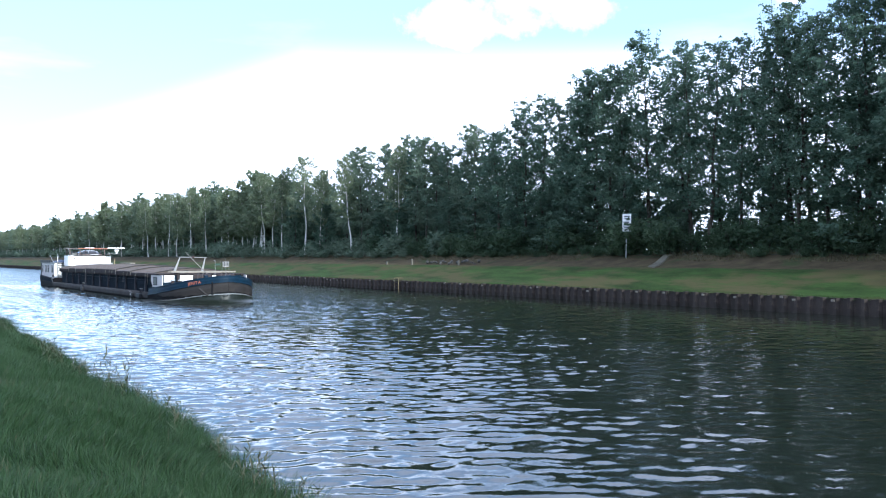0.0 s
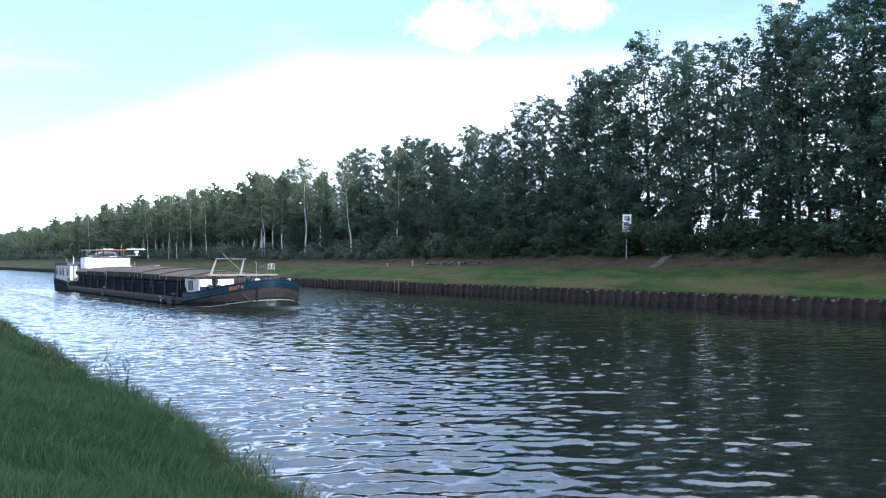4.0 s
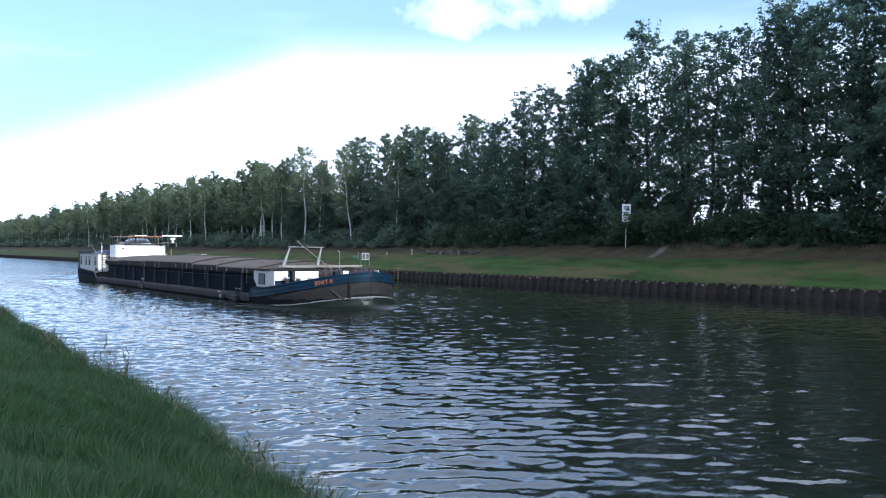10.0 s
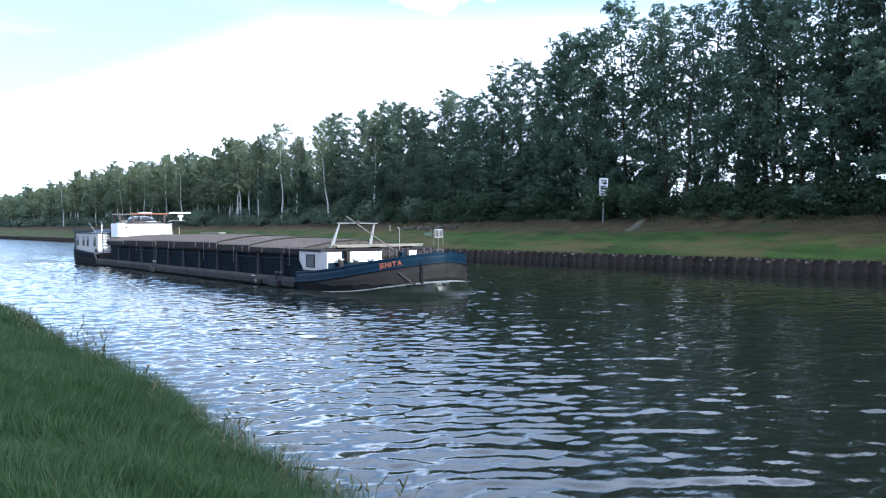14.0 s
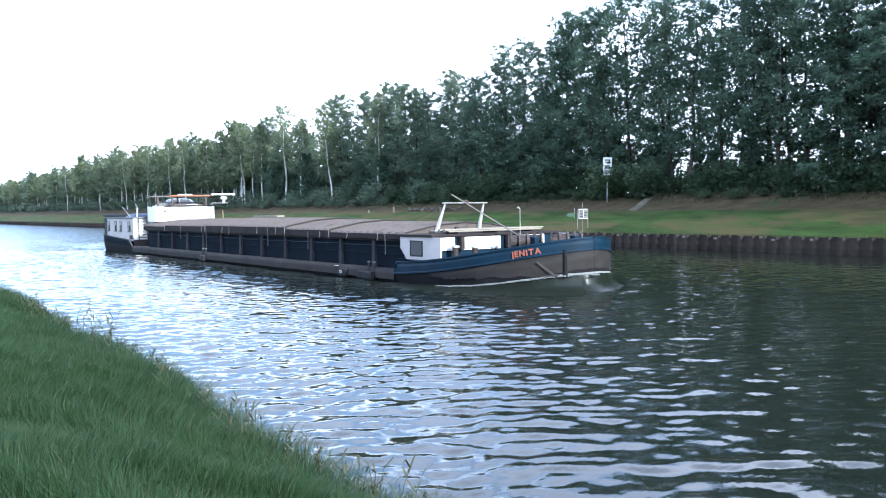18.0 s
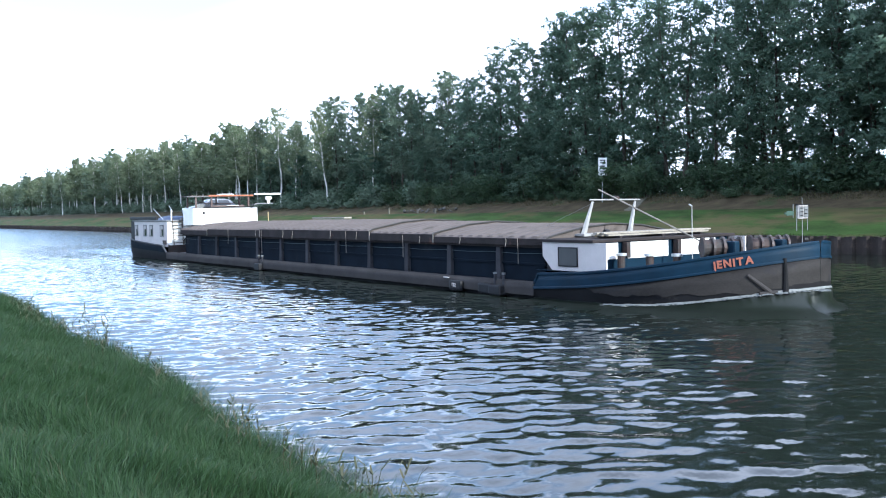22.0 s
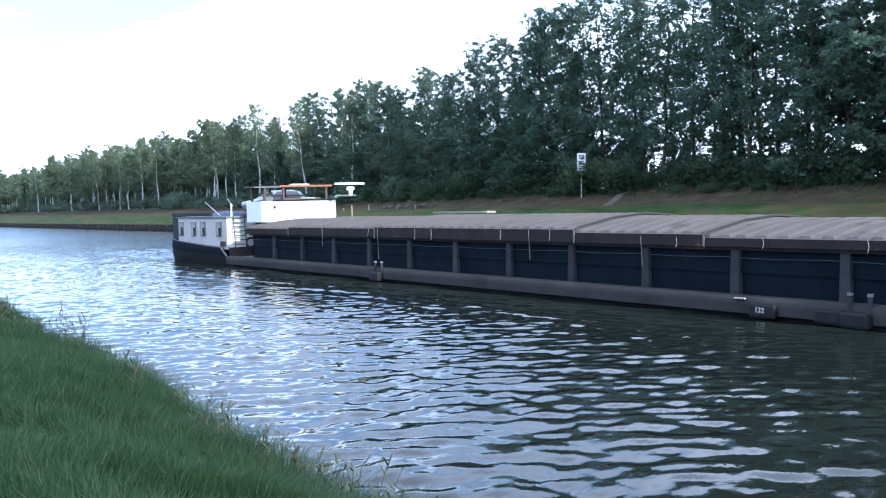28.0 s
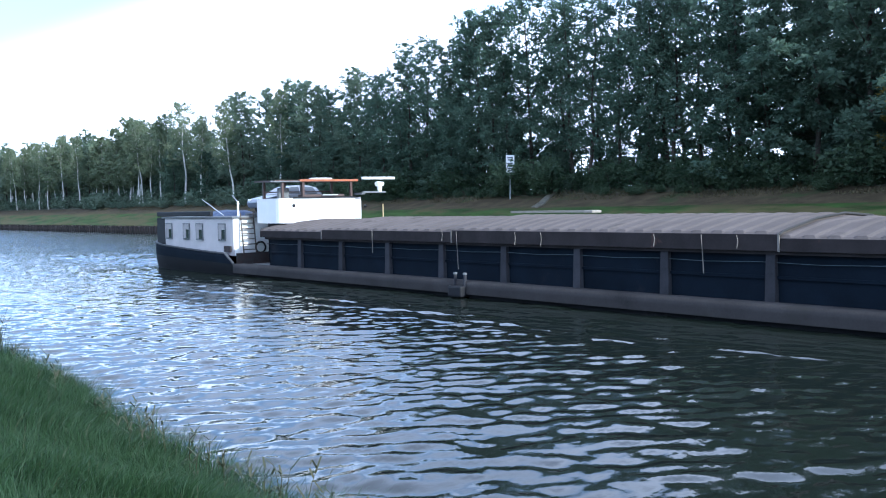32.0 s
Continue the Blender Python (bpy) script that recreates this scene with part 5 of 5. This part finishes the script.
def make_bow_wave():
    """Water heaped up round the bow, with a foaming edge against the plating."""
    rng = np.random.RandomState(9)
    half = [BOW + 6.6 * (1 - math.cos(1.5708 * i / 46)) for i in range(47)] + [-23.0 + 0.25 * i for i in range(1, 11)]
    line = [(-half_width(y) * 0.975, y) for y in reversed(half)] + [(half_width(y) * 0.975, y) for y in half[1:]]
    v, f, idx = [], [], []
    for i, (x, y) in enumerate(line):
        a, b = line[max(0, i - 1)], line[min(len(line) - 1, i + 1)]
        tx, ty = b[0] - a[0], b[1] - a[1]
        ln = math.hypot(tx, ty)
        nx, ny = ty / ln, -tx / ln
        if nx * x + ny * (y + 20) < 0:
            nx, ny = -nx, -ny
        h, reach = swell(y), float(np.interp(y, [-29.4, -28.2], [0.75, 1.0])) * (1.0 if x < -0.5 else 0.35)
        rim = 0.03 + 0.05 * noise.noise((i * 0.37, 2, 0)) + 0.10 * math.exp(-((y + 27.4) / 1.1) ** 2) * (0.6 + 0.6 * rng.rand())
        for d, z in ((-0.15, h + 0.06), (0.02, h + 0.07 + 0.02 * rng.rand()), (0.02 + max(0.02, rim), h * 0.95 + 0.045), (0.35, h * 0.42 + 0.03), (0.8, h * 0.14 + 0.02), (1.5, h * 0.03), (2.4, -0.07)):
            d = d * reach if d > 0.2 else d
            v.append((x + nx * d, y + ny * d, z + 0.005 * rng.randn()))
        if i:
            for q in range(6):
                o = (i - 1) * 7 + q
                f.append((o, o + 7, o + 8, o + 1))
                idx.append(1 if q < 2 and y < -24.3 else 0)
    ob = new("bow_wave", mesh_np("bow_wave", v, f, [CHURNED, FOAM], idx, True))
    tagged(ob, "low foaming wave along the barge's bow", "wave", kind="stuff")
    # flecks of foam along the waterline
    v, f = [], []
    for k in range(420):
        y = BOW + rng.exponential(3.0) - 0.4
        w = half_width(max(y, BOW)) * 0.972 + abs(rng.normal(0, 0.16)) + 0.05
        if y > -24:
            continue
        r, o, n = rng.uniform(0.01, 0.045), len(v), 6
        c = (-w, y, swell(y) * 0.9 + 0.05 + 0.03 * rng.rand())
        v.append((c[0], c[1], c[2] + r * 0.5))
        for s in range(n):
            an = 6.283 * s / n
            rr = r * rng.uniform(0.6, 1.5)
            v.append((c[0] + rr * 0.7 * math.cos(an), c[1] + rr * 2.2 * math.sin(an), c[2] - 0.02))
        f += [(o, o + 1 + s, o + 1 + (s + 1) % n) for s in range(n)]
    fl = new("foam", mesh_np("foam", v, f, [FOAM]))
    tagged(fl, "white flecks of foam along the barge's waterline", "foam", kind="stuff")
    return ob, fl


bow_wave, foam = make_bow_wave()


def make_wake():
    """Diverging ripples along the near side of the hull, and the churned stretch behind the stern."""
    rows_y = np.arange(-27.0, 34.0, 0.22)
    cols = np.arange(0.0, 6.3, 0.11)
    Y, D = np.meshgrid(rows_y, cols, indexing="ij")
    W = np.array([max(half_width(y), 1.2) for y in rows_y])[:, None]
    X = -(W + 0.05 + D)
    h = np.zeros_like(Y)
    for lam, slant, amp, ph in ((0.75, 0.20, 0.012, 0.3), (1.05, 0.16, 0.016, 1.9), (1.5, 0.24, 0.014, 4.0), (0.55, 0.05, 0.007, 2.2)):
        th = 6.283 / lam * (D - slant * (Y + 27)) + ph + 0.8 * np.sin(0.7 * Y + ph) + 0.5 * np.sin(1.7 * Y + 3 * D)
        h += amp * np.sin(th) * (0.7 + 0.5 * np.sin(0.45 * Y + 2 * ph))
    h += 0.9 * wave_height(X + 30, Y, np.full_like(X, 0.16))
    start = np.clip((Y + 27) / 5, 0, 1) * np.clip((34 - Y) / 3, 0, 1)
    reach = 1.8 + 4.0 * np.clip((Y + 27) / 24, 0, 1)
    keep = start * np.clip((reach - D) / 1.2, 0, 1)
    Z = (0.012 + h) * keep - 0.07 * (1 - keep)
    parts = [(X, Y, Z)]
    ys2, xs2 = np.arange(33.0, 62.0, 0.22), np.arange(-4.4, 4.5, 0.16)
    Y2, X2 = np.meshgrid(ys2, xs2, indexing="ij")
    fade = np.clip((62 - Y2) / 16, 0, 1) * np.clip((4.3 - np.abs(X2)) / 1.0, 0, 1) * np.clip((Y2 - 33) / 1.0, 0, 1)
    parts.append((X2, Y2, (0.015 + 2.4 * wave_height(X2 + 7, Y2 * 0.9 + 3, np.full_like(X2, 0.2))) * fade - 0.07 * (1 - fade)))
    v, f = [], []
    for a, b, c in parts:
        o, (ny, nx) = len(v), a.shape
        v += list(np.stack([a.ravel(), b.ravel(), c.ravel()], 1))
        q = (np.arange(ny - 1)[:, None] * nx + np.arange(nx - 1)[None, :]).ravel() + o
        f += list(np.stack([q, q + nx, q + nx + 1, q + 1], 1))
    ob = new("wake", mesh_np("wake", v, f, [WATER], None, True))
    return tagged(ob, "low dark wake waves spreading from the barge", "wave", kind="stuff")


wake = make_wake()


# ---- canal furniture ----
def make_sign():
    s = tagged(new("canal_sign"), "white canal notice board on a thin grey pole", "sign")
    s.matrix_basis = pose(62.0, 64.85, 3.32, 0, 0, -44) @ pose(0, 0, 0, 0, 1.2, 0)
    part("pole", shape(("r", (0, 0, -0.3), (0, 0, 2.75), 0.045, 0.045, 8)), STEEL, s)
    p = part("board", shape(("b", -0.40, 0.40, -0.06, -0.03, 2.62, 4.28, 0.01)), WHITE, s, "white board with grey lines of writing")
    for z, w, h in ((4.03, 0.52, 0.13), (3.83, 0.44, 0.12), (3.48, 0.46, 0.14), (3.02, 0.44, 0.12), (2.84, 0.36, 0.12)):
        part("writing_bar", shape(("b", -w / 2, w / 2, -0.067, -0.061, z - h / 2, z + h / 2)), GREY, p)


def bank_z(x):
    return float(np.interp(x, [52.2, 53, 55, 57, 58.3, 60, 61.5, 63, 66], [0.86, 1.05, 1.65, 2.3, 2.62, 2.9, 3.28, 3.7, 4.1]))


CONCRETE = material("old_concrete", (0.115, 0.105, 0.080), 0.85, vary=0.4, scale=1.5, fine=20, spots=(0.06, 0.07, 0.035), spot_scale=1.2, spot_at=0.6)


TAN = material("faded_ladder_paint", (0.12, 0.10, 0.05), 0.8, vary=0.4)
STONE = material("field_stone", (0.06, 0.057, 0.05), 0.85, vary=0.35, by_object=0.4)


def make_bank_things():
    # a flight of worn concrete steps up the slope
    st = tagged(new("bank_steps"), "pale worn concrete steps up the far bank", "steps")
    st.matrix_basis = pose(58.4, 58.0, 0, 0, 0, 0)
    for k in range(18):
        x = k * 0.36
        z = bank_z(58.4 + x)
        part("step", shape(("b", x, x + 0.40, 0.20 * k - 0.42, 0.20 * k + 0.42, z - 0.15, z + 0.10, 0.015)), CONCRETE, st)
    # marker posts and a low heap of stones where the grass meets the slope
    for y, h in ((104.2, 0.30), (98.0, 0.62), (87.8, 0.5)):
        m = tagged(new("marker_post"), "short greyish white marker post on the far bank", "post", "marker posts")
        m.matrix_basis = pose(58.4, y, bank_z(58.4), 0, 0, 0)
        part("shaft", shape(("b", -0.08, 0.08, -0.08, 0.08, -0.2, h, 0.02)), CONCRETE, m)
        part("cap", shape(("b", -0.09, 0.09, -0.09, 0.09, h, h + 0.05, 0.02)), GREY, m)
    rng = np.random.RandomState(23)
    heap = tagged(new("stone_heap"), "low row of grey stones at the foot of the slope", "stones")
    heap.matrix_basis = pose(59.3, 91, bank_z(59.3))
    for k in range(34):
        bm = bmesh.new()
        bmesh.ops.create_icosphere(bm, subdivisions=1, radius=rng.uniform(0.10, 0.24))
        for v in bm.verts:
            v.co *= rng.uniform(0.75, 1.2)
        o = part("stone", bm, STONE, heap)
        o.matrix_basis = pose(rng.normal(0, 0.35), rng.uniform(-5.5, 5.5), rng.uniform(0.0, 0.35), *rng.uniform(0, 360, 3))
    lad = tagged(new("pile_ladder"), "small rusty yellow ladder head on the sheet piling", "ladder")
    lad.matrix_basis = pose(51.8, 90.3, 0)
    for y in (-0.45, 0.45):
        part("rail", shape(("r", (0, y, -0.3), (0, y, 1.22), 0.03, 0.03, 8), ("r", (0, y, 1.22), (0.6, y, 1.22), 0.03, 0.03, 8)), TAN, lad)
    for k in range(4):
        part("rung", shape(("r", (0, -0.45, 0.1 + 0.32 * k), (0, 0.45, 0.1 + 0.32 * k), 0.04, 0.04, 6)), RUST, lad)


make_bank_things()
PILE_PITCH = 0.95


def pile_mesh():
    bm = bmesh.new()
    pts = [(0, 0.0), (0.22, 0.0), (0.34, 0.22), (0.66, 0.22), (0.78, 0.0), (1.0, 0.0)]
    low = [bm.verts.new((d, u * PILE_PITCH, -1.2)) for u, d in pts]
    top = [bm.verts.new((d, u * PILE_PITCH, 0.94)) for u, d in pts]
    lip = [bm.verts.new((0.36, u * PILE_PITCH, 0.94)) for u, d in pts]
    for i in range(5):
        bm.faces.new((low[i], low[i + 1], top[i + 1], top[i]))
        bm.faces.new((top[i], top[i + 1], lip[i + 1], lip[i])) if pts[i][1] < 0.22 or pts[i + 1][1] < 0.22 else None
    return bm


def make_piling():
    wall = tagged(new("sheet_pile_wall"), "rusty steel sheet piling along the far bank", "bank wall", kind="structure")
    wall.matrix_basis = pose(51.98, 0, 0)
    first = None
    for k in range(298):
        if first is None:
            ob = part("sheet_pile", pile_mesh(), PILE, wall)
            first = ob.data
        else:
            ob = new("sheet_pile", first)
            ob.parent = wall
        ob.matrix_basis = pose(0, 18 + k * PILE_PITCH, 0.03 * math.sin(k * 2.3))
    # pale worn heads on some of the piles
    bm = bmesh.new()
    box(bm, -0.03, 0.06, -0.10, 0.14, 0.80, 0.955)
    cap = bpy.data.meshes.new("pile_head")
    bm.to_mesh(cap)
    bm.free()
    cap.materials.append(PILE_CAP)
    rng = np.random.RandomState(41)
    for k in range(298):
        if rng.rand() < 0.3:
            ob = new("pile_head", cap)
            ob.parent = wall
            ob.matrix_basis = pose(0, 18 + k * PILE_PITCH, 0.03 * math.sin(k * 2.3) - rng.uniform(0, 0.25))
    v, f = [], []
    y = 18 + 298 * PILE_PITCH
    while y < 1500:
        o = len(v)
        for d, u in ((0, 0), (0, 0.22), (0.22, 0.34), (0.22, 0.66), (0, 0.78), (0, 1.0)):
            v += [(d, y + u * PILE_PITCH, -1.2), (d, y + u * PILE_PITCH, 0.94)]
        f += [(o + 2 * i, o + 2 * i + 2, o + 2 * i + 3, o + 2 * i + 1) for i in range(5)]
        y += PILE_PITCH
    far = new("far_piles", mesh_np("far_piles", v, f, [PILE]))
    far.parent = wall
    tagged(far, kind="stuff")


make_sign()
make_piling()


# ---- what moves ----
BARGE_WAY = [
    (0.0, 55.131),
    (0.5, 54.000),
    (1.0, 52.869),
    (1.5, 51.737),
    (2.0, 50.605),
    (2.5, 49.472),
    (3.0, 48.338),
    (3.5, 47.202),
    (5.5, 42.649),
    (6.0, 41.505),
    (6.5, 40.356),
    (7.0, 39.200),
    (7.5, 38.037),
    (8.0, 36.868),
    (8.5, 35.693),
    (9.0, 34.512),
    (9.5, 33.325),
    (10.0, 32.133),
    (10.5, 30.935),
    (11.0, 29.733),
    (11.5, 28.527),
    (12.0, 27.316),
    (12.5, 26.102),
    (13.0, 24.885),
    (13.5, 23.664),
    (14.0, 22.439),
    (14.5, 21.211),
    (15.0, 19.980),
    (15.5, 18.744),
    (17.5, 13.786),
    (18.0, 12.543),
    (18.5, 11.296),
    (19.0, 10.047),
    (19.5, 8.796),
    (20.0, 7.544),
    (20.5, 6.291),
    (21.0, 5.035),
    (21.5, 3.778),
    (22.0, 2.519),
    (22.5, 1.260),
    (23.0, 0.000),
    (23.5, -1.260),
    (24.0, -2.523),
    (24.5, -3.788),
    (25.0, -5.055),
    (25.5, -6.325),
    (27.5, -11.414),
    (28.0, -12.689),
    (28.5, -13.963),
    (29.0, -15.238),
    (29.5, -16.513),
    (30.0, -17.788),
    (30.5, -19.062),
    (31.0, -20.336),
    (31.5, -21.611),
    (32.0, -22.886),
]

def motions():
    walk(barge, [(t, pose(25.05, 44 + d, 0)) for t, d in BARGE_WAY])
    walk(car, [(t, pose(25.05 + 0.15, 44 + d + 22.2, 2.92)) for t, d in BARGE_WAY])
    for ob in (bow_wave, foam, wake):
        walk(ob, [(t, pose(25.05, 44 + d, WATER_Z)) for t, d in BARGE_WAY])
    walk(water, [(t, pose(0.10 * (t - 16), -0.16 * (t - 16), WATER_Z)) for t in (0, 8, 16, 24, 32)])


motions()
